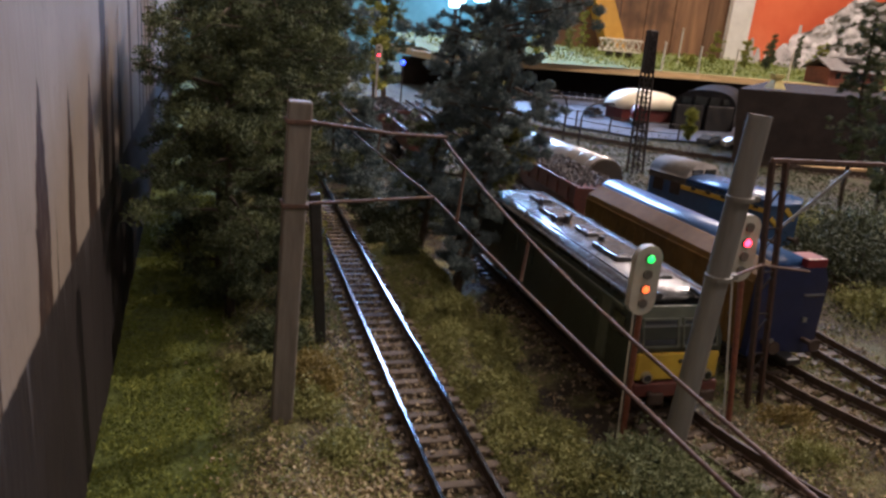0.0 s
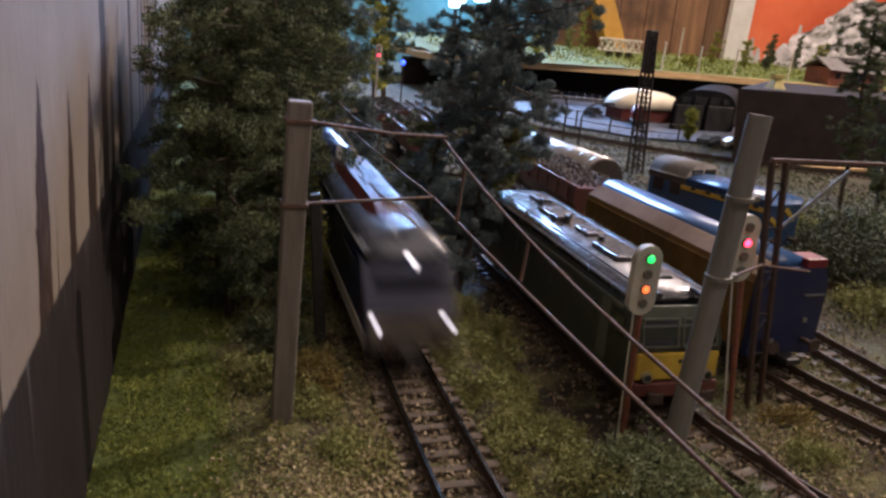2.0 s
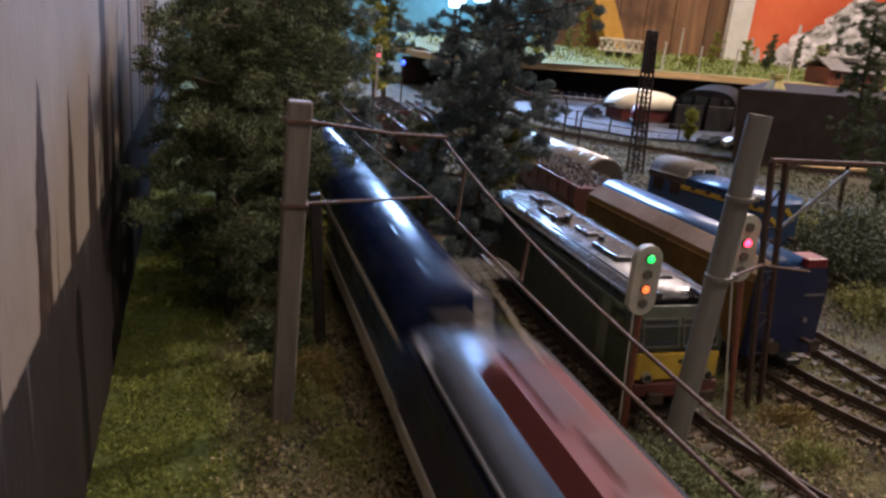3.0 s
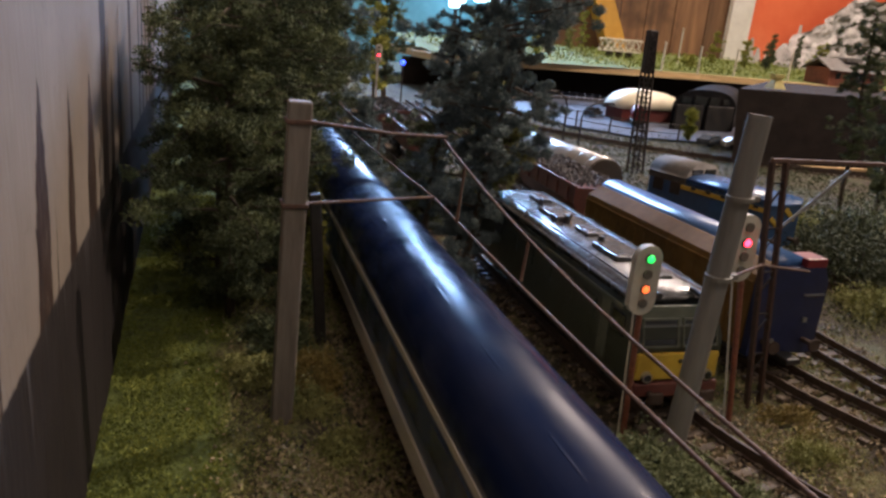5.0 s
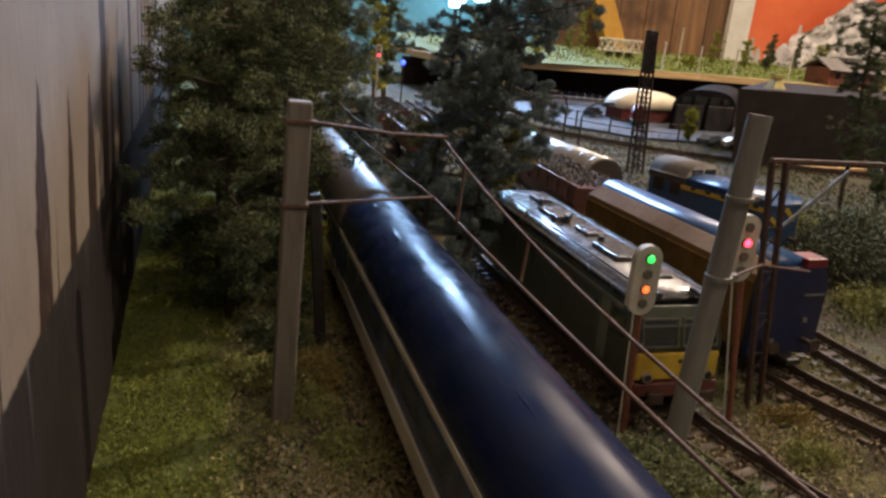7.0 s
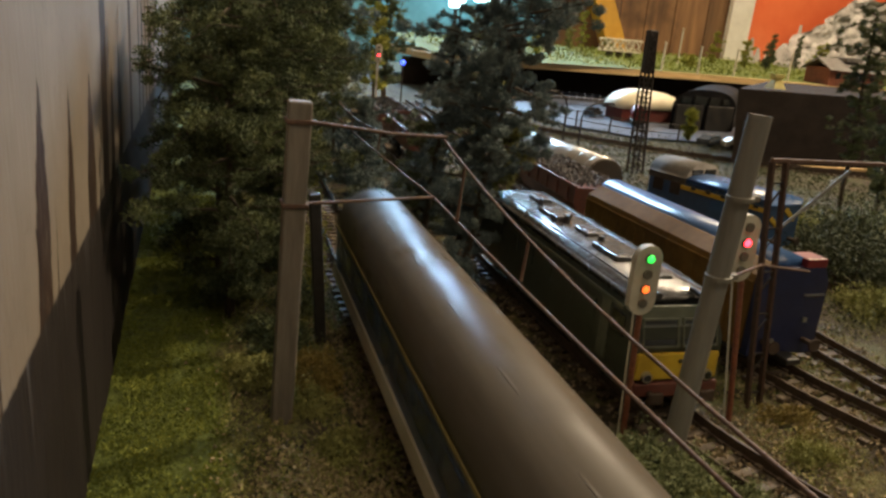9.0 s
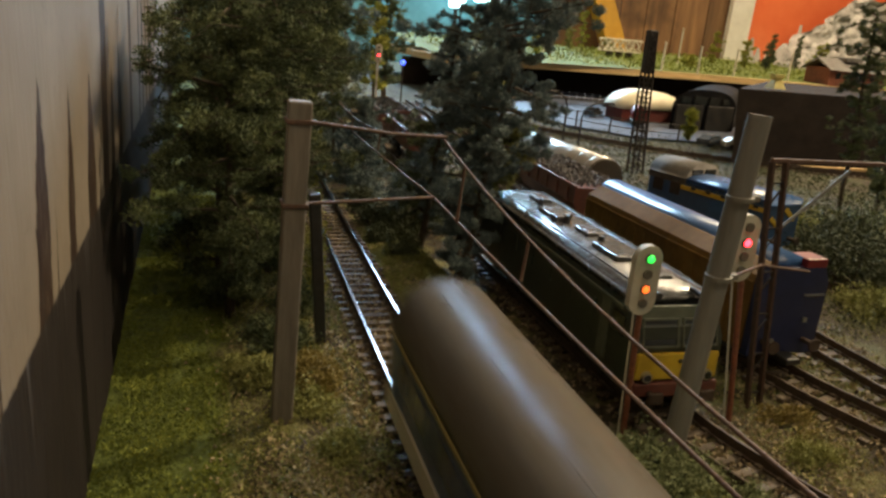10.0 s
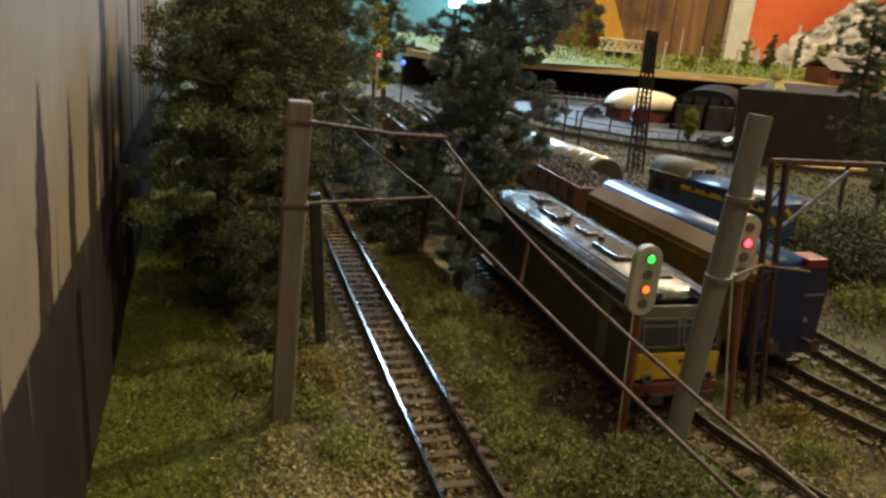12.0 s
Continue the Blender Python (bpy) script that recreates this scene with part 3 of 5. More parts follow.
def table_legs():
    for x in (-0.08, 0.75, 1.55):
        for y in (-1.7, 0.4, 2.45):
            leg = thing("table_leg", "square wooden leg under the layout table", "table leg", (x, y, Z0), 0, "table legs")
            bm = bmesh.new()
            box(bm, (0, 0, 0.45), (0.06, 0.06, 0.90), 0.003)
            part("post", bm, "deckwood", leg)
    for x in (1.75, 2.6):
        leg = thing("deck_leg", "square wooden leg under the raised deck", "deck leg", (x, 1.8, Z0), 0, "deck legs")
        bm = bmesh.new()
        box(bm, (0, 0, 0.505), (0.05, 0.05, 1.01), 0.003)
        part("post", bm, "deckwood", leg)


# ---- tracks ----
def frames_along(pts, step):
    """Points and headings at even steps along a polyline that has been rounded."""
    out, left = [], 0.0
    for a, b in zip(pts, pts[1:]):
        a, b = Vector(a), Vector(b)
        d = b - a
        s = left
        while s < d.length:
            out.append((a + d * (s / d.length), math.atan2(d.y, d.x)))
            s += step
        left = s - d.length
    return out


def smooth_path(ctrl, n=14):
    """Catmull-Rom line through the control points (x, y) at ground level."""
    pts = [Vector((*p, 0)) for p in ctrl]
    pts = [pts[0] * 2 - pts[1]] + pts + [pts[-1] * 2 - pts[-2]]
    out = []
    for i in range(1, len(pts) - 2):
        p0, p1, p2, p3 = pts[i - 1:i + 3]
        for k in range(n):
            t = k / n
            out.append(0.5 * (2 * p1 + (p2 - p0) * t + (2 * p0 - 5 * p1 + 4 * p2 - p3) * t * t + (3 * p1 - p0 - 3 * p2 + p3) * t ** 3))
    out.append(pts[-2])
    return out


RAIL_TOP = 0.0035


def rail_mesh(line, off, z0, z1, w):
    bm = bmesh.new()
    rings = []
    for i, p in enumerate(line):
        a, b = line[max(0, i - 1)], line[min(len(line) - 1, i + 1)]
        d = (b - a).normalized()
        n = Vector((d.y, -d.x, 0))
        c = p + n * off
        rings.append([bm.verts.new((*(c + n * x).xy, z)) for x, z in ((-w, z0), (w, z0), (w, z1), (-w, z1))])
    for a, b in zip(rings, rings[1:]):
        for k in range(4):
            bm.faces.new((a[k], a[(k + 1) % 4], b[(k + 1) % 4], b[k]))
    bm.faces.new(rings[0])
    bm.faces.new(rings[-1][::-1])
    bmesh.ops.recalc_face_normals(bm, faces=bm.faces)
    return bm


SLEEPERS = []


def track(label, ctrl, pieces=True, worn="railtop"):
    line = smooth_path(ctrl)
    ob = thing("railway_track", label, "track", group="tracks", kind="structure")
    for off in (-0.00825, 0.00825):
        r = part("rail", rail_mesh(line, off, -0.0002, RAIL_TOP - 0.0009, 0.0004), "railside", ob)
        part("railhead", rail_mesh(line, off, RAIL_TOP - 0.0009, RAIL_TOP, 0.00046), worn, r, "rail head")
        part("railfoot", rail_mesh(line, off, -0.0004, 0.0004, 0.0012), "railside", r)
    spots = frames_along(line, 0.0076)
    SLEEPERS.append((ob, spots, pieces))
    return ob, spots


def lay_sleepers():
    bm = bmesh.new()
    box(bm, (0, 0, -0.0011), (0.0295, 0.0033, 0.0021), 0.0003)
    for x in (-0.00825, 0.00825):
        box(bm, (x, 0, 0.0003), (0.0042, 0.0022, 0.0009))
    proto = bpy.data.meshes.new("sleeper")
    bm.to_mesh(proto)
    bm.free()
    proto.materials.append(M["sleeper"])
    rng = rng_of(5)
    for ob, spots, pieces in SLEEPERS:
        for i, (p, a) in enumerate(spots[:300] if pieces else spots[:120]):
            s = new("sleeper", proto)
            s.parent = ob
            s.matrix_basis = pose(p.x, p.y, rng.uniform(-0.0003, 0.0001), 0, 0, math.degrees(a) - 90 + rng.uniform(-1.5, 1.5))


def ballast():
    rng = rng_of(9)
    pts = []
    for ob, spots, pieces in SLEEPERS:
        for p, a in spots:
            if p.y > 1.1 or p.y < 0.03:
                continue
            n = 115 if p.y < 0.45 else 30
            for _ in range(n):
                u, w = rng.gauss(0, 0.011), rng.uniform(-0.004, 0.004)
                q = p + Vector((math.cos(a) * w + math.sin(a) * u, math.sin(a) * w - math.cos(a) * u, 0))
                if abs(w) < 0.0019 and abs(u) < 0.0145 and rng.random() < 0.72:
                    continue
                if abs(abs(u) - 0.00825) < 0.0016:
                    continue
                pts.append((q.x, q.y, -0.0004 + rng.uniform(-0.0008, 0.0006)))
    vs, fs = flakes(pts, 0.00078, rng, 0.8)
    ob = flat_mesh("track_ballast", vs, fs, "stone")
    tagged(ob, "brown and grey stone ballast between the sleepers", "ballast", "", "stuff")
    # pale loose gravel heaps
    pts = []
    for cx, cy, sx, sy, n in ((-0.036, 0.160, 0.013, 0.014, 2000), (-0.020, 0.20, 0.004, 0.03, 450), (-0.020, 0.30, 0.005, 0.05, 500), (0.02, 0.33, 0.006, 0.06, 700), (0.115, 0.16, 0.02, 0.02, 700), (-0.05, 0.25, 0.012, 0.05, 260), (0.13, 0.175, 0.03, 0.01, 500), (0.05, 0.25, 0.006, 0.05, 200)):
        for _ in range(n):
            x, y = rng.gauss(cx, sx), rng.gauss(cy, sy)
            if abs(x) < 0.0098:
                continue
            pts.append((x, y, ground_z(x, y) + rng.uniform(0, 0.0016)))
    vs, fs = flakes(pts, 0.00075, rng, 0.8)
    tagged(flat_mesh("loose_gravel", vs, fs, "palestone"), "pale loose gravel lying beside the line", "gravel", "", "stuff")


def scatter():
    rng = rng_of(21)

    def carpet(name, label, mat, areas, size, lift, more=2):
        pts = []
        for x0, x1, y0, y1, n in areas:
            for _ in range(n * more):
                x, y = rng.uniform(x0, x1), rng.uniform(y0, y1)
                if noise.noise(Vector((x * 60, y * 60, 7))) < -0.15 and rng.random() < 0.8:
                    continue
                pts.append((x, y, ground_z(x, y) + rng.uniform(-0.0004, lift)))
        rs = np.random.RandomState(rng.randint(0, 10 ** 6))
        v, f = needles(np.array(pts), size * 1.7, size * 0.34, rs, 0.5)
        tagged(soup(name, v, f, mat), label, "grass", "", "stuff")

    carpet("static_grass", "bright green static grass beside the wall", "turf", ((-0.118, -0.062, 0.10, 0.50, 44000), (-0.125, -0.07, 0.5, 0.9, 5000)), 0.0007, 0.0012)
    carpet("ground_scatter", "olive green foam scatter over the bank", "olive", ((0.014, 0.043, 0.11, 0.42, 46000), (-0.064, -0.014, 0.10, 0.5, 22000), (0.10, 0.135, 0.10, 0.30, 4500), (0.16, 0.185, 0.12, 0.34, 3500), (0.135, 0.215, 0.10, 0.32, 9000), (0.22, 0.36, 0.10, 0.3, 6000)), 0.0007, 0.0024)
    carpet("lichen_scatter", "grey green lichen over the far bank", "sage", ((0.21, 0.6, 0.24, 0.95, 22000), (0.10, 0.3, 0.55, 1.1, 6000), (-0.12, 0.1, 0.5, 1.2, 7000)), 0.0015, 0.004)


# ---- line-side equipment ----
def masts_and_wires():
    # square concrete mast with two brackets
    m = thing("catenary_mast", "square grey-brown concrete catenary mast with rusty brackets", "catenary mast", (-0.046, 0.200, 0), 0, "catenary masts")
    bm = bmesh.new()
    t = Matrix.Rotation(radians(1.9), 4, "Y")
    box(bm, (0.0012, 0, 0.046), (0.0064, 0.0064, 0.106), 0.0006, t)
    part("post", bm, "concrete", m)
    for z in (0.0935, 0.0700):
        bm = bmesh.new()
        box(bm, (0.0012 + (z - 0.046) * 0.033, 0, z), (0.0076, 0.0076, 0.0012), 0.0002)
        part("clamp", bm, "rustwire", m)
    bm = bmesh.new()
    tube(bm, [(0.004, 0, 0.0935), (0.03, 0.004, 0.0905), (0.048, 0.008, 0.0895)], 0.00055, 7)
    part("upper_bracket", bm, "rustwire", m)
    bm = bmesh.new()
    tube(bm, [(0.004, 0, 0.0700), (0.047, 0.013, 0.0695)], 0.0005, 7)
    part("lower_bracket", bm, "rustwire", m)
    # round pole
    m = thing("round_pole", "round grey painted pole with wire clamps", "pole", (0.067, 0.160, 0), 0, "catenary masts")
    bm = bmesh.new()
    rod(bm, (0, 0, -0.004), (0.0076, 0.001, 0.1062), 0.0034, 0.0032, 24)
    part("post", bm, "pipe", m)
    for z in (0.0605, 0.0835):
        bm = bmesh.new()
        rod(bm, (0.0070 * z / 0.1, 0, z - 0.0006), (0.0070 * z / 0.1, 0, z + 0.0006), 0.0039, 0.0039, 18)
        box(bm, (0.0070 * z / 0.1 + 0.0048, 0, z), (0.003, 0.0018, 0.0018), 0.0003)
        part("clamp", bm, "pipe", m)
    bm = bmesh.new()
    tube(bm, [(0.009, 0, 0.0605), (0.022, 0.004, 0.0625), (0.042, 0.006, 0.0595)], 0.0005, 6)
    part("bracket", bm, "rustwire", m)
    # lattice gantry mast with cross beam
    m = thing("gantry_mast", "dark rusty lattice gantry mast with cross beam", "gantry", (0.1105, 0.190, 0), 0, "catenary masts")
    for x in (-0.0028, 0.0028):
        bm = bmesh.new()
        box(bm, (x + 0.0065, 0, 0.043), (0.0012, 0.0022, 0.093), 0.0002, Matrix.Rotation(radians(-8), 4, "Y"))
        part("upright", bm, "darkrust", m)
    bm = bmesh.new()
    for k in range(11):
        z = 0.004 + k * 0.0078
        o = 0.0065 + (0.043 - z) * 0.14
        rod(bm, (o - 0.0027, 0, z), (o + 0.0027, 0, z + 0.0078 * (k % 2)), 0.0004, 0.0004, 5)
    part("lacing", bm, "blackiron", m)
    bm = bmesh.new()
    box(bm, (0.028, 0.0, 0.0895), (0.062, 0.0014, 0.0013), 0.0002)
    part("cross_beam", bm, "rustwire", m)
    bm = bmesh.new()
    rod(bm, (0.006, 0.0, 0.066), (0.030, 0.0, 0.087), 0.0006, 0.0006, 8)
    part("stay", bm, "pipe", m)
    # tall lattice mast
    m = thing("lattice_mast", "tall black iron lattice mast", "lattice mast", (0.337, 0.632, 0), 0, "catenary masts")
    for sx in (-1, 1):
        for sy in (-1, 1):
            bm = bmesh.new()
            rod(bm, (sx * 0.0062, sy * 0.005, -0.003), (-0.006 + sx * 0.0040, sy * 0.003, 0.137), 0.0011, 0.0010, 6)
            part("leg", bm, "blackiron", m)
    bm = bmesh.new()
    for k in range(14):
        z, z2 = k * 0.0096, (k + 1) * 0.0096
        w, w2 = 0.0062 - 0.0022 * z / 0.137, 0.0062 - 0.0022 * z2 / 0.137
        o, o2 = -0.006 * z / 0.137, -0.006 * z2 / 0.137
        for sy in (-1, 1):
            rod(bm, (o - w, sy * 0.004, z), (o2 + w2, sy * 0.004, z2), 0.0006, 0.0006, 4)
            rod(bm, (o + w, sy * 0.004, z), (o2 - w2, sy * 0.004, z2), 0.0006, 0.0006, 4)
    part("lacing", bm, "blackiron", m)
    bm = bmesh.new()
    box(bm, (-0.0055, 0, 0.118), (0.0098, 0.007, 0.040), 0.0006)
    part("head_plate", bm, "blackiron", m)
    # black stay post behind the concrete mast
    m = thing("stay_post", "thin black wooden post beside the line", "post", (-0.026, 0.259, 0), 0, "posts")
    bm = bmesh.new()
    box(bm, (-0.003, 0, 0.028), (0.0042, 0.0042, 0.062), 0.0004, Matrix.Rotation(radians(-4), 4, "Y"))
    part("post", bm, "darkplastic", m)
    # contact wire and bearer over the running line
    def sag(y):
        k = (y - 0.213) / 0.32
        return 0.0895 - 0.016 * (1 - (2 * (k - math.floor(k)) - 1) ** 2)

    w = thing("overhead_wire", "rusty overhead line with bearer wire and droppers", "overhead line")
    ys = [-0.107 + 0.02 * i for i in range(50)]
    bm = bmesh.new()
    tube(bm, [(0.0015 - 0.004 * abs(math.sin((y - 0.213) / 0.32 * math.pi)), y, 0.0690) for y in ys], 0.00038, 7)
    part("contact_wire", bm, "rustwire", w, smooth=True)
    bm = bmesh.new()
    tube(bm, [(0.0015, y, sag(y)) for y in ys], 0.00036, 7)
    part("bearer_wire", bm, "rustwire", w, smooth=True)
    for y in (0.02, 0.137, 0.185, 0.3, 0.37, 0.44, 0.6):
        bm = bmesh.new()
        rod(bm, (0, y, 0.0688), (0.0012, y + 0.001, sag(y)), 0.00045, 0.0004, 6)
        part("dropper", bm, "rustwire", w)


def signal(label, at, height, lit, group="signals", turn=0.0, mast="rustmast", lean=0.001):
    ob = thing("colour_light_signal", label, "signal", at, turn, group)
    bm = bmesh.new()
    rod(bm, (0, 0, -0.004), (lean, 0, height - 0.006), 0.0010, 0.0009, 10)
    part("mast", bm, mast, ob)
    bm = bmesh.new()
    rod(bm, (-0.0014, 0.0008, -0.004), (lean - 0.0012, 0.0008, height - 0.018), 0.00035, 0.00035, 6)
    part("cable", bm, "cream", ob)
    bm = bmesh.new()
    w, h = 0.0046, 0.0112
    zc = height - h
    ring = []
    for k in range(24):
        a = 2 * math.pi * k / 24
        ring.append((w * math.cos(a) + lean, zc + (h - w) * (1 if math.sin(a) > 0 else -1) + w * math.sin(a)))
    loft(bm, [[(x, y, z) for x, z in ring] for y in (-0.0012, 0.0012)])
    head = part("head", bm, "cream", ob, "yellowed oval backing plate")
    for i, dz in enumerate((0.0072, 0.0022, -0.0025, -0.0072)):
        bm = bmesh.new()
        rod(bm, (lean, -0.0012, zc + dz), (lean, -0.0020, zc + dz), 0.0015, 0.0015, 14)
        lens = part("lamp_hood", bm, "greyplastic", head)
        if i in lit:
            bm = bmesh.new()
            bmesh.ops.create_uvsphere(bm, u_segments=12, v_segments=8, radius=0.00128, matrix=Matrix.Translation((lean, -0.0017, zc + dz)))
            part("lens", bm, lit[i], head, "lit lens", True)
    return ob
# ---- rolling stock ----
def body_section(hw, sill, eave, apex, y, tuck=0.0, n=10):
    """Coach-like section: flat sides, rounded roof. y along the vehicle."""
    pts = [(-hw + tuck, y, sill), (hw - tuck, y, sill), (hw, y, sill + 0.004)]
    for k in range(n + 1):
        a = math.pi * k / n
        pts.append((hw * math.copysign(abs(math.cos(a)) ** 0.7, math.cos(a)), y, eave + (apex - eave) * abs(math.sin(a)) ** 0.85))
    pts.append((-hw, y, sill + 0.004))
    return pts


def bogie(parent, y, wheels=2, mat="darkplastic"):
    bm = bmesh.new()
    for sx in (-1, 1):
        box(bm, (sx * 0.0118, y, 0.0085), (0.002, 0.036, 0.005), 0.0004)
        for k in (-0.011, 0.011):
            box(bm, (sx * 0.0127, y + k, 0.008), (0.0016, 0.005, 0.005), 0.0004)
    box(bm, (0, y, 0.009), (0.02, 0.008, 0.004), 0.0004)
    b = part("bogie", bm, mat, parent)
    for k in (-0.011, 0.011):
        bm = bmesh.new()
        for sx in (-1, 1):
            rod(bm, (sx * 0.0072, y + k, 0.0035 + 0.0055), (sx * 0.0096, y + k, 0.0035 + 0.0055), 0.0058, 0.0055, 16)
        rod(bm, (-0.0072, y + k, 0.009), (0.0072, y + k, 0.009), 0.001, 0.001, 8)
        part("wheelset", bm, "railside", b)


def buffers(parent, y, sgn, z=0.0155):
    for sx in (-1, 1):
        bm = bmesh.new()
        rod(bm, (sx * 0.0098, y, z), (sx * 0.0098, y + sgn * 0.006, z), 0.0011, 0.0011, 8)
        rod(bm, (sx * 0.0098, y + sgn * 0.006, z), (sx * 0.0098, y + sgn * 0.0068, z), 0.0026, 0.0026, 14)
        part("buffer", bm, "railside", parent)
    bm = bmesh.new()
    box(bm, (0, y + sgn * 0.004, z - 0.006), (0.007, 0.008, 0.0025), 0.0005)
    part("coupling", bm, "darkplastic", parent)


def coach(label, length, roof, side, apex=0.0510, eave=0.0352, hw=0.0153, sill=0.0105):
    """A moving passenger coach, its middle at the origin."""
    ob = thing("passenger_coach", label, "coach", group="moving train coaches")
    L = length / 2
    bm = bmesh.new()
    loft(bm, [[(-hw, y, sill), (hw, y, sill), (hw, y, eave), (-hw, y, eave)] for y in (-L, L)])
    body = part("body", bm, side, ob)
    # roof shell with rounded ends
    bm = bmesh.new()
    secs = []
    for f, k in ((-1, 0.82), (-0.994, 0.93), (-0.975, 1.0), (0.975, 1.0), (0.994, 0.93), (1, 0.82)):
        sec = []
        n = 28
        for i in range(n + 1):
            a = math.pi * i / n
            sec.append((hw * 1.012 * math.copysign(abs(math.cos(a)) ** 0.85, math.cos(a)) * (0.97 + 0.03 * k), f * L, eave + (apex - eave) * k * abs(math.sin(a)) ** 0.95))
        secs.append(sec)
    loft(bm, secs)
    top = part("roof", bm, roof, ob, smooth=True)
    # pale lines along the eaves and the sill
    for sx in (-1, 1):
        bm = bmesh.new()
        box(bm, (sx * (hw + 0.0002), 0, eave - 0.0008), (0.0008, length * 0.99, 0.0011 if roof == "greyroof" else 0.0022), 0.0001)
        part("cantrail_line", bm, "ochreline" if roof == "greyroof" else "lining", body)
        bm = bmesh.new()
        box(bm, (sx * (hw + 0.0003), 0, sill + 0.0033), (0.001, length * 0.99, 0.0066), 0.0002)
        part("sill_panel", bm, "lining", body)
        n = 10
        for i in range(n):
            y = -L + length * (i + 0.5) / n
            bm = bmesh.new()
            box(bm, (sx * (hw + 0.0001), y, 0.0268), (0.0006, length / n * 0.72, 0.0085), 0.0002)
            part("window", bm, "slateglass", body)
        for y in (-L + 0.010, L - 0.010):
            bm = bmesh.new()
            box(bm, (sx * (hw + 0.0002), y, 0.0252), (0.0007, 0.0095, 0.0165), 0.0002)
            part("door", bm, "locoblue" if side == "coachside" else side, body)
    for i in range(6):
        bm = bmesh.new()
        box(bm, (-0.0045, -L + length * (i + 0.5) / 6, apex - 0.0007), (0.0014, 0.006, 0.0006), 0.0002)
        part("roof_vent", bm, roof, top)
    for sgn in (-1, 1):
        bm = bmesh.new()
        box(bm, (0, sgn * (L + 0.002), 0.029), (0.013, 0.006, 0.028), 0.0012)
        part("gangway", bm, "darkplastic", ob, "black rubber gangway bellows")
        bogie(ob, sgn * (L - 0.045))
        buffers(ob, sgn * L, sgn)
    bm = bmesh.new()
    box(bm, (0, 0, 0.0095), (0.024, length * 0.35, 0.006), 0.0006)
    part("underframe_box", bm, "darkplastic", ob)
    return ob


def moving_loco(length=0.205):
    """Front of the moving train: dark cab, white and red body top, pantograph gear, two lit lamps."""
    ob = thing("locomotive", "red white and dark blue electric locomotive with lit headlamps", "locomotive", group="")
    L, hw = length / 2, 0.0165
    bm = bmesh.new()
    loft(bm, [[(-hw, y, 0.011), (hw, y, 0.011), (hw, y, 0.040 + dz), (-hw, y, 0.040 + dz)] for y, dz in ((-L, -0.015), (-L + 0.012, 0.0), (L - 0.012, 0.0), (L, -0.015))])
    body = part("body", bm, "navy", ob)
    bm = bmesh.new()
    loft(bm, [body_section(hw * k, 0.0395, 0.042, z, y, 0.001) for y, z, k in ((-L + 0.010, 0.0445, 0.93), (-L + 0.03, 0.050, 1.0), (L - 0.03, 0.050, 1.0), (L - 0.010, 0.0445, 0.93))])
    roof = part("roof", bm, "locowhite", ob, smooth=True)
    bm = bmesh.new()
    loft(bm, [[(-0.0105, y, 0.0475), (0.0105, y, 0.0475), (0.0065, y, z), (-0.0065, y, z)] for y, z in ((-0.058, 0.0505), (-0.045, 0.0535), (0.045, 0.0535), (0.058, 0.0505))])
    part("roof_hatch", bm, "locored", roof, "dull red raised roof hatch")
    for y in (-0.042, -0.026, -0.008, 0.010, 0.028, 0.044):
        bm = bmesh.new()
        box(bm, (0.0012 * (1 if y * 1000 % 4 > 1 else -1), y, 0.0538), (0.007, 0.007, 0.0018), 0.0004)
        part("roof_fitting", bm, "darkplastic", roof)
    for y in (-0.066, 0.068):
        bm = bmesh.new()
        s = 1 if y > 0 else -1
        k = 0.009 if y > 0 else 0.0
        tube(bm, [(-0.006, y - 0.012, 0.0505), (0, y + 0.012, 0.0545 + k), (0.006, y - 0.012, 0.0505)], 0.0005, 6)
        rod(bm, (-0.008, y + 0.010, 0.0548 + k), (0.008, y + 0.010, 0.0548 + k), 0.0006, 0.0006, 6)
        part("pantograph", bm, "lining", roof, "folded pantograph")
    for sx in (-1, 1):
        bm = bmesh.new()
        box(bm, (sx * (hw + 0.0003), 0, 0.0155), (0.001, length * 0.96, 0.005), 0.0002)
        part("sill_stripe", bm, "lining", body)
        bm = bmesh.new()
        box(bm, (sx * 0.0148, 0, 0.0432), (0.0028, length * 0.82, 0.0026), 0.0004, Matrix.Rotation(radians(sx * 30), 4, "Y"))
        part("eave_stripe", bm, "eavewhite", body, "off-white eave stripe")
        for k in range(5):
            bm = bmesh.new()
            box(bm, (sx * (hw + 0.0002), -0.055 + 0.0275 * k, 0.033), (0.0007, 0.016, 0.007), 0.0002)
            part("grille", bm, "darkplastic", body)
        for sgn in (-1, 1):
            bm = bmesh.new()
            rod(bm, (sx * 0.0132, sgn * (L + 0.0007), 0.0215), (sx * 0.0132, sgn * (L + 0.0018), 0.0215), 0.0011, 0.0010, 12)
            part("headlamp", bm, "lit_white" if sgn < 0 else "red", ob, "lit white headlamp" if sgn < 0 else "")
    for sgn in (-1, 1):
        bm = bmesh.new()
        box(bm, (0, 0, 0), (0.027, 0.0012, 0.0115), 0.0003, Matrix.Rotation(radians(-38 * sgn), 4, "X"))
        bmesh.ops.translate(bm, vec=(0, sgn * (L - 0.0055), 0.0335), verts=bm.verts)
        part("windscreen", bm, "glass", ob)
        bm = bmesh.new()
        box(bm, (0, sgn * (L + 0.0004), 0.0180), (0.031, 0.001, 0.0125), 0.0004)
        part("bumper_panel", bm, "frontgrey", ob, "grey-beige front panel round the lamps")
        bogie(ob, sgn * (L - 0.045))
        buffers(ob, sgn * L, sgn)
    bm = bmesh.new()
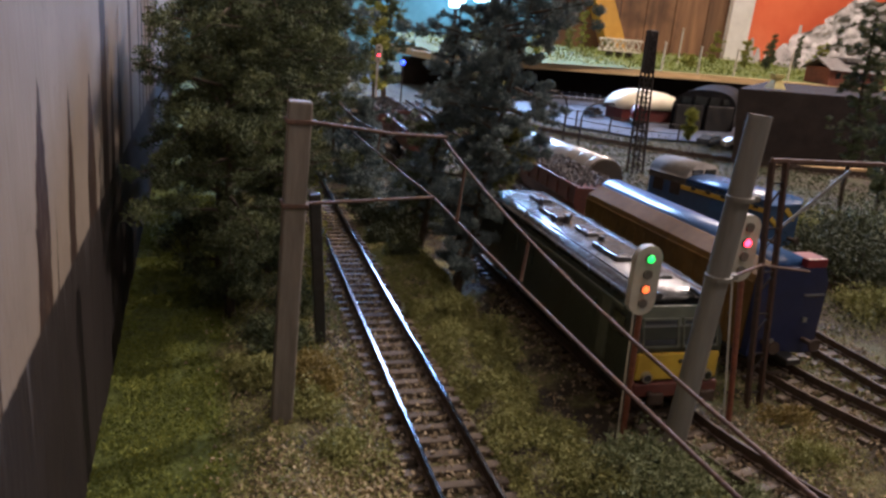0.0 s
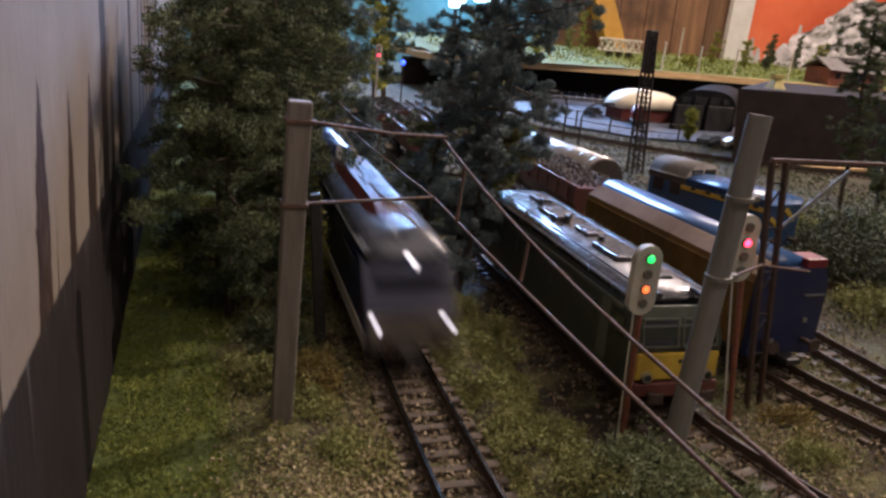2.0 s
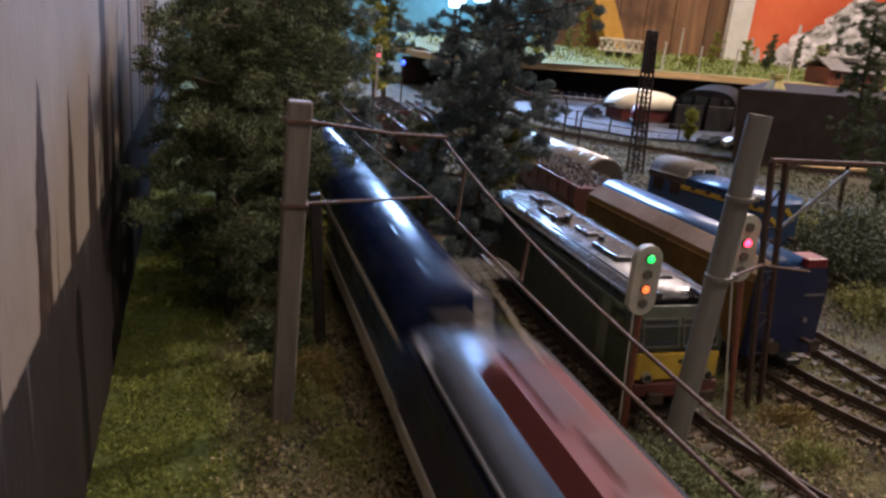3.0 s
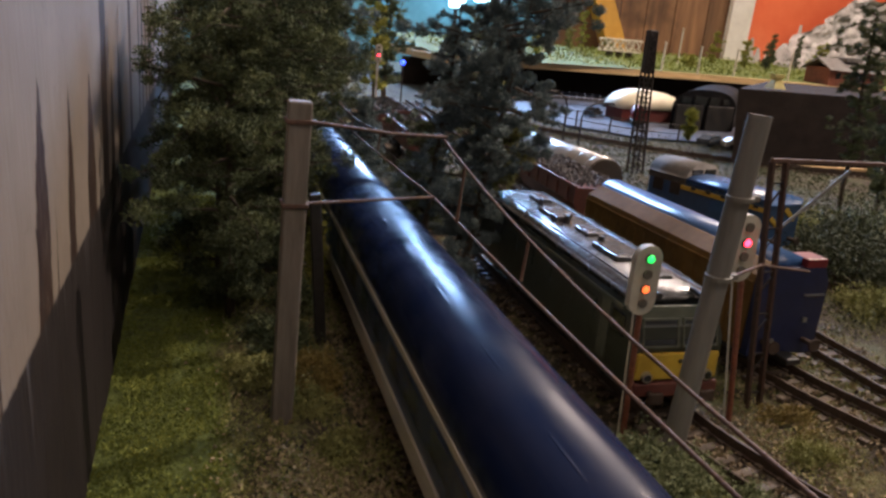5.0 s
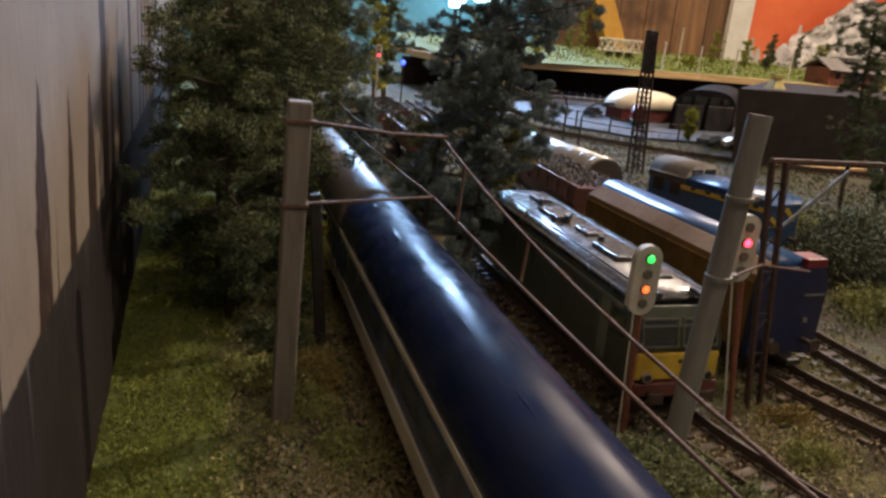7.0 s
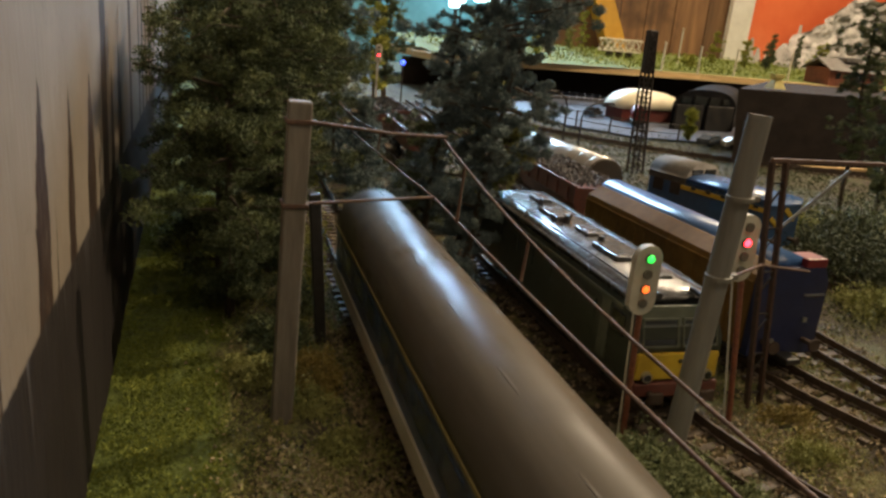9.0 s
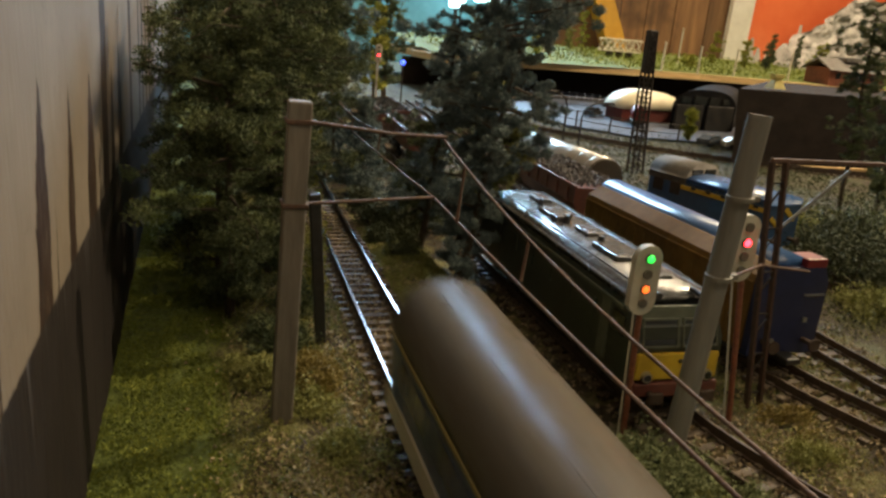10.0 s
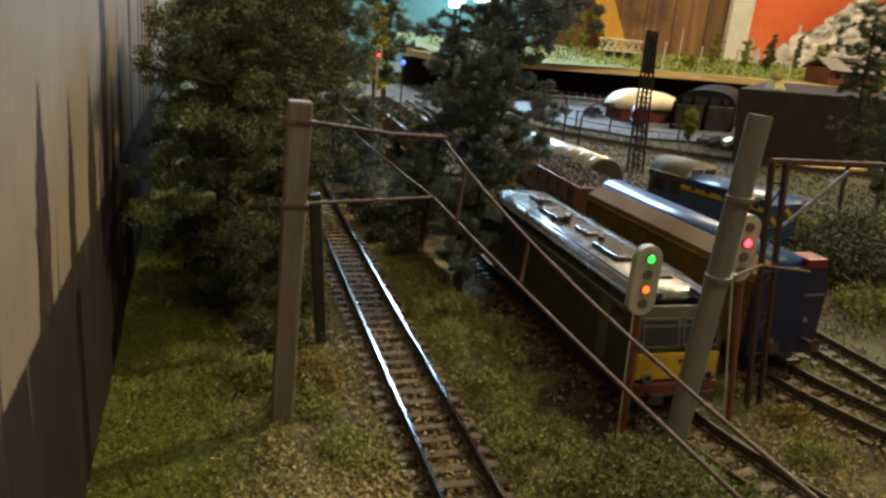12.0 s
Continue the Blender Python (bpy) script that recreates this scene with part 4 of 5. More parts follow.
    rod(bm, (0.001, -L + 0.0105, 0.0412), (0.001, -L + 0.0085, 0.0410), 0.0013, 0.0012, 10)
    part("top_lamp", bm, "lit_white", ob, "small lit lamp above the windscreen")
    return ob


def green_loco():
    """Parked diesel: its near end at local y = 0."""
    ob = thing("diesel_locomotive", "dull green diesel locomotive with yellow nose panel, parked", "locomotive", (0.0815, 0.184, 0), -1.0, "parked rolling stock")
    hw, Ln = 0.0165, 0.165
    bm = bmesh.new()
    loft(bm, [[(-hw, y, 0.010), (hw, y, 0.010), (hw, y, z), (hw * 0.9, y, z + 0.0035), (-hw * 0.9, y, z + 0.0035), (-hw, y, z)] for y, z in ((0.0, 0.0265), (0.0005, 0.0305), (0.007, 0.0365), (Ln - 0.007, 0.0365), (Ln, 0.030))])
    body = part("body", bm, "green", ob)
    bm = bmesh.new()
    loft(bm, [body_section(hw * k, 0.0385, 0.0395, z, y, 0.001) for y, z, k in ((0.0065, 0.0415, 0.9), (0.012, 0.0445, 0.96), (Ln - 0.012, 0.0445, 0.96), (Ln - 0.006, 0.0415, 0.9))])
    roof = part("roof", bm, "locoroof", ob, "dusty silver-grey roof", True)
    for y, sx, sy, sz, x in ((0.022, 0.011, 0.008, 0.0016, 0), (0.047, 0.013, 0.020, 0.0024, 0), (0.075, 0.009, 0.012, 0.002, 0.002), (0.095, 0.007, 0.007, 0.0032, -0.003), (0.108, 0.012, 0.014, 0.0018, 0), (0.132, 0.008, 0.012, 0.0022, 0.003)):
        bm = bmesh.new()
        box(bm, (x, y, 0.0445 + sz * 0.25), (sx, sy, sz), 0.0006)
        part("roof_hatch", bm, "locoroof", roof)
    for y in (0.058, 0.09, 0.12):
        bm = bmesh.new()
        rod(bm, (-0.002, y, 0.044), (-0.002, y, 0.048), 0.0016, 0.0013, 12)
        part("exhaust", bm, "darkplastic", roof)
    for sx in (-1, 1):
        bm = bmesh.new()
        tube(bm, [(sx * 0.0118, 0.016, 0.0445), (sx * 0.0118, 0.15, 0.0445)], 0.0004, 5)
        part("roof_rail", bm, "darkplastic", roof)
        bm = bmesh.new()
        rod(bm, (sx * 0.008, 0.004, 0.0435), (sx * 0.008, 0.010, 0.0438), 0.0011, 0.0009, 10)
        part("horn", bm, "darkplastic", roof)
    # cab end
    bm = bmesh.new()
    box(bm, (0, -0.0004, 0.0335), (0.0305, 0.0015, 0.014), 0.0004, Matrix.Rotation(radians(-14), 4, "X"))
    bmesh.ops.translate(bm, vec=(0, 0.0025, 0.0), verts=bm.verts)
    face = part("cab_front", bm, "greencab", ob, "pale grey-green cab front")
    for x in (-0.0075, 0.0075):
        bm = bmesh.new()
        box(bm, (0, 0, 0), (0.0125, 0.0008, 0.0085), 0.0003, Matrix.Rotation(radians(-14), 4, "X"))
        bmesh.ops.translate(bm, vec=(x, 0.0009, 0.0318), verts=bm.verts)
        w = part("windscreen", bm, "glass", face)
        bm = bmesh.new()
        for dx, dz, sx, sz in ((0, 0.0046, 0.0136, 0.0007), (0, -0.0046, 0.0136, 0.0007), (0.0065, 0, 0.0007, 0.0092), (-0.0065, 0, 0.0007, 0.0092)):
            box(bm, (dx, -0.0003, dz), (sx, 0.0010, sz), 0.0001, None)
        bmesh.ops.rotate(bm, matrix=Matrix.Rotation(radians(-14), 3, "X"), verts=bm.verts)
        bmesh.ops.translate(bm, vec=(x, 0.0008, 0.0318), verts=bm.verts)
        part("window_frame", bm, "greencab", face)
    bm = bmesh.new()
    box(bm, (0, -0.0006, 0.0205), (0.031, 0.0016, 0.0095), 0.0005)
    pan = part("nose_panel", bm, "yellow", ob, "yellow warning panel")
    for x in (-0.0115, 0.0115):
        bm = bmesh.new()
        rod(bm, (x, -0.0012, 0.0172), (x, -0.0028, 0.0172), 0.0021, 0.0018, 14)
        part("headlamp", bm, "chrome", ob)
        bm = bmesh.new()
        rod(bm, (x, -0.0027, 0.0172), (x, -0.0030, 0.0172), 0.0013, 0.0013, 12)
        part("lens", bm, "glass", ob)
    bm = bmesh.new()
    rod(bm, (0.0105, 0.001, 0.0395), (0.0105, -0.0012, 0.0392), 0.0024, 0.0022, 14)
    part("marker_lamp", bm, "chrome", ob)
    bm = bmesh.new()
    box(bm, (0.002, -0.0016, 0.0225), (0.004, 0.0008, 0.0012))
    part("plate", bm, "darkplastic", pan)
    bm = bmesh.new()
    box(bm, (0, -0.001, 0.0125), (0.032, 0.003, 0.005), 0.0005)
    part("buffer_beam", bm, "oxide", ob)
    for x in (-0.0098, 0.0098):
        bm = bmesh.new()
        box(bm, (x, -0.006, 0.0115), (0.0056, 0.0016, 0.0042), 0.0006)
        rod(bm, (x, -0.006, 0.0115), (x, -0.001, 0.0115), 0.0011, 0.0011, 8)
        part("buffer", bm, "railside", ob)
    for sx in (-1, 1):
        for k in range(6):
            bm = bmesh.new()
            box(bm, (sx * (hw + 0.0001), 0.035 + 0.02 * k, 0.0295), (0.0008, 0.013, 0.008), 0.0002)
            part("side_grille", bm, "green", body)
        bm = bmesh.new()
        box(bm, (sx * (hw + 0.0001), 0.012, 0.0312), (0.0008, 0.0085, 0.0075), 0.0002)
        part("cab_window", bm, "glass", body)
        bm = bmesh.new()
        box(bm, (sx * (hw + 0.0001), 0.021, 0.0255), (0.0008, 0.0065, 0.022), 0.0002)
        part("cab_door", bm, "greencab", body)
        bm = bmesh.new()
        box(bm, (sx * (hw + 0.0002), 0.085, 0.0372), (0.001, 0.15, 0.0011))
        part("gutter", bm, "greencab", body)
    bogie(ob, 0.036)
    bogie(ob, 0.130)
    bm = bmesh.new()
    box(bm, (0, 0.083, 0.0085), (0.024, 0.04, 0.007), 0.0008)
    part("fuel_tank", bm, "darkplastic", ob)
    return ob


def tan_wagon():
    ob = thing("covered_wagon", "tan covered wagon with satin blue roof and navy end", "wagon", (0.1475, 0.212, 0), 1.0, "parked rolling stock")
    hw, Ln = 0.0165, 0.134
    bm = bmesh.new()
    loft(bm, [[(-hw, y, 0.010), (hw, y, 0.010), (hw, y, 0.038), (hw * 0.95, y, 0.0415), (hw * 0.54, y, 0.0462), (-hw * 0.54, y, 0.0462), (-hw * 0.95, y, 0.0415), (-hw, y, 0.038)] for y in (0, Ln)])
    body = part("body", bm, "tan", ob)
    bm = bmesh.new()
    n = 12
    secs = []
    for y in (-0.001, Ln + 0.001):
        secs.append([(hw * 0.50 * math.cos(math.pi * i / n), y, 0.0452 + 0.0042 * math.sin(math.pi * i / n)) for i in range(n + 1)])
    loft(bm, secs)
    part("roof", bm, "blueroof", ob, "satin blue curved roof", True)
    bm = bmesh.new()
    loft(bm, [[(-hw * 0.98, y, 0.0095), (hw * 0.98, y, 0.0095), (hw * 0.98, y, 0.039), (hw * 0.80, y, 0.0455), (-hw * 0.80, y, 0.0455), (-hw * 0.98, y, 0.039)] for y in (-0.004, -0.0005)])
    end = part("end_wall", bm, "navy", ob, "navy blue end wall")
    bm = bmesh.new()
    box(bm, (0.0085, 0.001, 0.0470), (0.010, 0.010, 0.0040), 0.0006)
    part("end_hood", bm, "red", ob, "red hood above the end wall")
    for c, s in (((0.008, -0.0045, 0.024), (0.002, 0.001, 0.002)), ((-0.006, -0.0045, 0.0155), (0.002, 0.001, 0.002)), ((0.010, -0.0045, 0.0345), (0.010, 0.0008, 0.0008))):
        bm = bmesh.new()
        box(bm, c, s, 0.0002)
        part("end_fitting", bm, "chrome", end)
    for sx in (-1, 1):
        for k in range(17):
            bm = bmesh.new()
            box(bm, (sx * (hw + 0.0001), 0.004 + k * 0.0079, 0.0235), (0.0006, 0.0006, 0.025))
            part("rib", bm, "tan", body)
        bm = bmesh.new()
        box(bm, (sx * (hw + 0.0002), Ln / 2, 0.0385), (0.0008, Ln, 0.0012), 0.0002)
        part("gutter", bm, "tan", body)
    bogie(ob, 0.03)
    bogie(ob, Ln - 0.03)
    buffers(ob, -0.004, -1)
    buffers(ob, Ln, 1)


def hopper_wagon(label, at, turn, load=True, Ln=0.11, mat="oxide"):
    ob = thing("hopper_wagon", label, "wagon", at, turn, "parked rolling stock")
    hw = 0.0175
    bm = bmesh.new()
    loft(bm, [[(-hw * k, y, 0.013), (hw * k, y, 0.013), (hw, y, 0.024), (hw, y, 0.034), (-hw, y, 0.034), (-hw, y, 0.024)] for y, k in ((0, 0.6), (Ln, 0.6))])
    body = part("body", bm, mat, ob)
    for sx in (-1, 1):
        bm = bmesh.new()
        box(bm, (sx * hw, Ln / 2, 0.0345), (0.0018, Ln + 0.002, 0.0022), 0.0003)
        part("top_rim", bm, mat, body)
        for k in range(6):
            bm = bmesh.new()
            box(bm, (sx * (hw + 0.0004), 0.01 + k * 0.018, 0.029), (0.001, 0.0012, 0.010))
            part("rib", bm, mat, body)
    if load:
        rng = rng_of(44)
        pts = [(rng.uniform(-hw, hw) * 0.93, rng.uniform(0.002, Ln - 0.002), 0.0345 + rng.uniform(0, 0.003)) for _ in range(1500)]
        vs, fs = flakes(pts, 0.0012, rng, 0.8)
        flat_mesh("stone_load", vs, fs, "greystone", ob)
    else:
        # black crumbs on the solid body stand for the shaded empty inside
        rng = rng_of(45)
        pts = [(rng.uniform(-hw, hw) * 0.93, rng.uniform(0.002, Ln - 0.002), 0.0338 + rng.uniform(0, 0.0015)) for _ in range(1500)]
        vs, fs = flakes(pts, 0.0018, rng, 0.8)
        flat_mesh("dark_hollow", vs, fs, "hollow", ob)
    bogie(ob, 0.022)
    bogie(ob, Ln - 0.022)
    buffers(ob, 0, -1)
    return ob


def tank_wagon():
    ob = thing("tank_wagon", "silver cylindrical tank wagon with dull end plate", "wagon", (0.199, 0.452, 0), 2.0, "parked rolling stock")
    Ln, r, zc = 0.135, 0.0148, 0.0285
    bm = bmesh.new()
    rod(bm, (0, 0, zc), (0, Ln, zc), r, r, 32)
    b = part("tank", bm, "silver", ob, smooth=False)
    for f in b.data.polygons:
        f.use_smooth = len(f.vertices) == 4
    for k in range(8):
        bm = bmesh.new()
        rod(bm, (0, 0.008 + k * 0.017, zc), (0, 0.0088 + k * 0.017, zc), r + 0.0003, r + 0.0003, 32)
        part("band", bm, "silver", b)
    bm = bmesh.new()
    rod(bm, (0, -0.0012, zc), (0, 0.0, zc), r * 0.96, r * 1.02, 32)
    part("end_plate", bm, "greyroof", ob, "dull grey end plate")
    bm = bmesh.new()
    box(bm, (0, Ln / 2, 0.0125), (0.022, Ln + 0.01, 0.004), 0.0006)
    part("underframe", bm, "darkplastic", ob)
    bogie(ob, 0.022)
    bogie(ob, Ln - 0.022)
    buffers(ob, -0.003, -1)


def blue_loco():
    """Parked blue diesel with yellow waist line; local y runs from its near end to its round-topped cab."""
    ob = thing("diesel_locomotive", "blue diesel locomotive with yellow stripe and round cab roof", "locomotive", (0.2625, 0.344, 0), 13.8, "parked rolling stock")
    hw, Ln = 0.0160, 0.096
    bm = bmesh.new()
    loft(bm, [[(-hw, y, 0.011), (hw, y, 0.011), (hw, y, 0.037), (-hw, y, 0.037)] for y in (0, Ln)])
    body = part("body", bm, "locoblue", ob)
    bm = bmesh.new()
    loft(bm, [body_section(hw, 0.0365, 0.038, 0.0430, y) for y in (-0.0005, Ln - 0.03)])
    roof = part("roof", bm, "blueroof", ob, smooth=True)
    bm = bmesh.new()
    loft(bm, [body_section(hw * 1.02, 0.036, 0.038, 0.0500, y) for y in (Ln - 0.032, Ln + 0.001)])
    part("cab_roof", bm, "slate", ob, "pale round cab roof", True)
    for sx in (-1, 1):
        bm = bmesh.new()
        box(bm, (sx * (hw + 0.0002), Ln / 2 - 0.014, 0.0340), (0.0008, Ln - 0.03, 0.0028), 0.0002)
        part("waist_stripe", bm, "yellow", body)
        for k in range(5):
            bm = bmesh.new()
            box(bm, (sx * (hw + 0.0008), 0.008 + k * 0.012, 0.0352), (0.0008, 0.0035, 0.0022), 0.0002)
            part("grille", bm, "darkplastic", body)
        for y in (Ln - 0.024, Ln - 0.009):
            bm = bmesh.new()
            box(bm, (sx * (hw + 0.0001), y, 0.032), (0.0007, 0.009, 0.0085), 0.0003)
            part("cab_window", bm, "glass", body)
    for x, z in ((-0.007, 0.026), (0.006, 0.031)):
        bm = bmesh.new()
        box(bm, (x, -0.0005, z), (0.012, 0.0009, 0.0030), 0.0002, Matrix.Rotation(radians(35), 4, "Y"))
        part("end_chevron", bm, "yellow", body)
    for x in (-0.0065, 0.0065):
        bm = bmesh.new()
        box(bm, (x, Ln - 0.0325, 0.0435), (0.010, 0.0012, 0.005), 0.0003)
        part("cab_front_window", bm, "glass", ob)
    bogie(ob, 0.022)
    bogie(ob, Ln - 0.022)
    buffers(ob, 0, -1)
    buffers(ob, Ln, 1)


# ---- far side of the layout ----
def upper_deck():
    """Raised board with a raw edge, grass, bank, fence posts, trees and rock."""
    edge = [(0.34, 1.40), (1.02, 1.50), (1.30, 1.42), (2.7, 1.42)]
    bm = bmesh.new()
    ring = edge + [(2.7, 2.04), (0.34, 2.04)]
    loft(bm, [[(x, y, z) for x, y in ring] for z in (0.060, 0.074)])
    tagged(part("upper_deck", bm, "deckwood"), "raised plywood deck with raw yellow edge", "deck", "", "structure")
    # set-back dark sheet stands in for the dim void below the deck
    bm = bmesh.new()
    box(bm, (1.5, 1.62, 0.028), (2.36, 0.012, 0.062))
    tagged(part("deck_void_sheet", bm, "shedroof"), "dark brown sheet standing in for the void under the raised deck", "skirt", "", "structure")
    # grass bank that climbs to the boards
    bm = bmesh.new()
    rows = []
    for j in range(9):
        row = []
        for i in range(60):
            x = 0.35 + 2.3 * i / 59
            f = j / 8
            y0 = 1.41 + 0.1 * max(0, 1 - abs(x - 1.02) / 0.5) if x < 1.3 else 1.43
            y = y0 + (2.02 - y0) * f
            row.append(bm.verts.new((x, y, 0.0745 + 0.035 * f ** 1.3 + 0.006 * noise.noise(Vector((x * 9, y * 9, 0))) * f)))
        rows.append(row)
    for a, b in zip(rows, rows[1:]):
        for i in range(59):
            bm.faces.new((a[i], a[i + 1], b[i + 1], b[i]))
    tagged(part("grass_bank", bm, "turfmat"), "green grass bank on the raised deck", "grass bank", "", "structure")
    rng = rng_of(31)
    pts = []
    for _ in range(9000):
        x, f = rng.uniform(0.4, 2.3), rng.random()
        pts.append((x, 1.50 + 0.5 * f, 0.077 + 0.035 * f ** 1.3 + rng.uniform(-0.003, 0.003)))
    vs, fs = needles(np.array(pts), 0.009, 0.0016, np.random.RandomState(4), 0.4)
    tagged(flat_mesh("bank_scatter", vs, fs, "turf"), "green foliage scatter on the raised bank", "grass", "", "stuff")


def backdrop():
    # stained upright boards behind the deck
    wall = thing("board_wall", "brown stained upright boards behind the deck", "board wall", (0, 2.05, 0), 0, "", "structure")
    rng = rng_of(12)
    x = 0.86
    while x < 1.53:
        w = min(rng.uniform(0.09, 0.13), 1.54 - x)
        bm = bmesh.new()
        box(bm, (x + w / 2, rng.uniform(-0.002, 0.002), 0.35), (w - 0.003, 0.02, 0.95), 0.002)
        part("board", bm, "planks", wall)
        x += w
    bm = bmesh.new()
    loft(bm, [[(1.462, y, -0.1), (1.538, y, -0.1), (1.545, y, 0.85), (1.462, y, 0.85)] for y in (0.0, 0.02)])
    tagged(part("white_panel", bm, "white"), "white painted upright backdrop panel", "panel", "", "structure").location = (0, 2.012, 0)
    bm = bmesh.new()
    box(bm, (2.23, 2.07, 0.35), (1.5, 0.02, 0.95))
    tagged(part("orange_panel", bm, "orange"), "orange painted sky backdrop panel", "panel", "", "structure")
    # snow peaks painted low on the panel: thin cut-outs
    bm = bmesh.new()
    for px, h in ((1.555, 0.055), (1.59, 0.065), (1.62, 0.035), (1.66, 0.025), (1.77, 0.12)):
        loft(bm, [[(px - 0.02, y, 0.10), (px + 0.02, y, 0.10), (px + 0.003, y, 0.12 + h), (px - 0.003, y, 0.12 + h)] for y in (2.050, 2.054)])
    tagged(part("snow_peaks", bm, "white"), "white painted snow peaks on the backdrop", "cut-out", "", "structure")
    # grey rock face
    bm = bmesh.new()
    rows = []
    n, m = 64, 26
    for j in range(m + 1):
        row = []
        for i in range(n + 1):
            u, v = i / n, j / m
            x = 1.55 + 1.1 * u
            top = 0.105 + 0.20 * min(1, max(0, u - 0.06) * 3.4) ** 0.9 + 0.09 * u + 0.025 * noise.noise(Vector((u * 22, 1, 0)))
            z = 0.09 + (top - 0.09) * v
            d = noise.noise(Vector((x * 9, z * 9, 2))) * 0.05 + abs(noise.noise(Vector((x * 24, z * 24, 5)))) * 0.045 + noise.noise(Vector((x * 60, z * 60, 5))) * 0.012
            row.append(bm.verts.new((x, 1.93 + 0.09 * v - d, z)))
        rows.append(row)
    for a, b in zip(rows, rows[1:]):
        for i in range(n):
            bm.faces.new((a[i], a[i + 1], b[i + 1], b[i]))
    tagged(part("rock_face", bm, "rock"), "grey plaster rock face rising behind the deck", "rock", "", "structure")
    # ochre slanting beam of the layout frame
    b = thing("slanting_beam", "ochre yellow painted slanting timber beam", "beam", (0.945, 1.97, 0.0), 0)
    bm = bmesh.new()
    loft(bm, [[(0.085, y, 0.10), (0.15, y, 0.10), (-0.07, y, 0.55), (-0.135, y, 0.55)] for y in (0.0, 0.05)])
    part("timber", bm, "yellowbeam", b)


def truss_bridge():
    ob = thing("truss_bridge", "small pale timber truss bridge on a dark pier", "bridge", (0.966, 1.80, 0.0))
    bm = bmesh.new()
    for y in (-0.02, 0.02):
        for z in (0.108, 0.138):
            rod(bm, (-0.055, y, z), (0.055, y, z), 0.002, 0.002, 6)
        for k in range(6):
            x = -0.055 + k * 0.0183
            rod(bm, (x, y, 0.108), (x + 0.0183, y, 0.138), 0.0015, 0.0015, 5)
            rod(bm, (x, y, 0.138), (x + 0.0183, y, 0.108), 0.0015, 0.0015, 5)
    part("truss", bm, "lining", ob)
    bm = bmesh.new()
    for x in (-0.03, 0.0, 0.03):
        box(bm, (x, 0, 0.09), (0.006, 0.03, 0.035), 0.001)
    box(bm, (0, 0, 0.082), (0.08, 0.034, 0.012), 0.001)
    part("pier", bm, "trunk", ob)


def posts():
    for x, y, z0, z1 in ((0.911, 1.50, 0.076, 0.139), (1.010, 1.50, 0.076, 0.136), (1.112, 1.50, 0.076, 0.138), (1.272, 1.50, 0.076, 0.152), (1.12, 1.75, 0.088, 0.182), (0.66, 1.62, 0.08, 0.15)):
        p = thing("fence_post", "thin white post on the grass bank", "post", (x, y, z0), 0, "white posts")
        bm = bmesh.new()
        rod(bm, (0, 0, -0.004), (0.001, 0, z1 - z0), 0.0024, 0.002, 8)
        box(bm, (0.001, 0, z1 - z0), (0.006, 0.004, 0.002), 0.0005)
        part("post", bm, "lining", p)


def red_house():
    ob = thing("house", "small red-brown timber house with grey roof", "house", (1.365, 1.44, 0.076))
    bm = bmesh.new()
    box(bm, (0.05, 0.03, 0.019), (0.17, 0.08, 0.042))
    w = part("wall", bm, "brick", ob)
    bm = bmesh.new()
    loft(bm, [[(x, -0.022, 0.034), (x, 0.03, 0.062), (x, 0.082, 0.034), (x, 0.030, 0.057)] for x in (-0.045, 0.145)])
    r = part("roof", bm, "slate", ob)
    bm = bmesh.new()
    box(bm, (0.045, 0.02, 0.061), (0.05, 0.03, 0.010), 0.001)
    part("ridge_vent", bm, "slate", r)
    for x in (-0.01, 0.025, 0.06, 0.095):
        bm = bmesh.new()
        box(bm, (x, -0.0105, 0.022), (0.012, 0.002, 0.014))
        part("window", bm, "glass", w)
    return ob


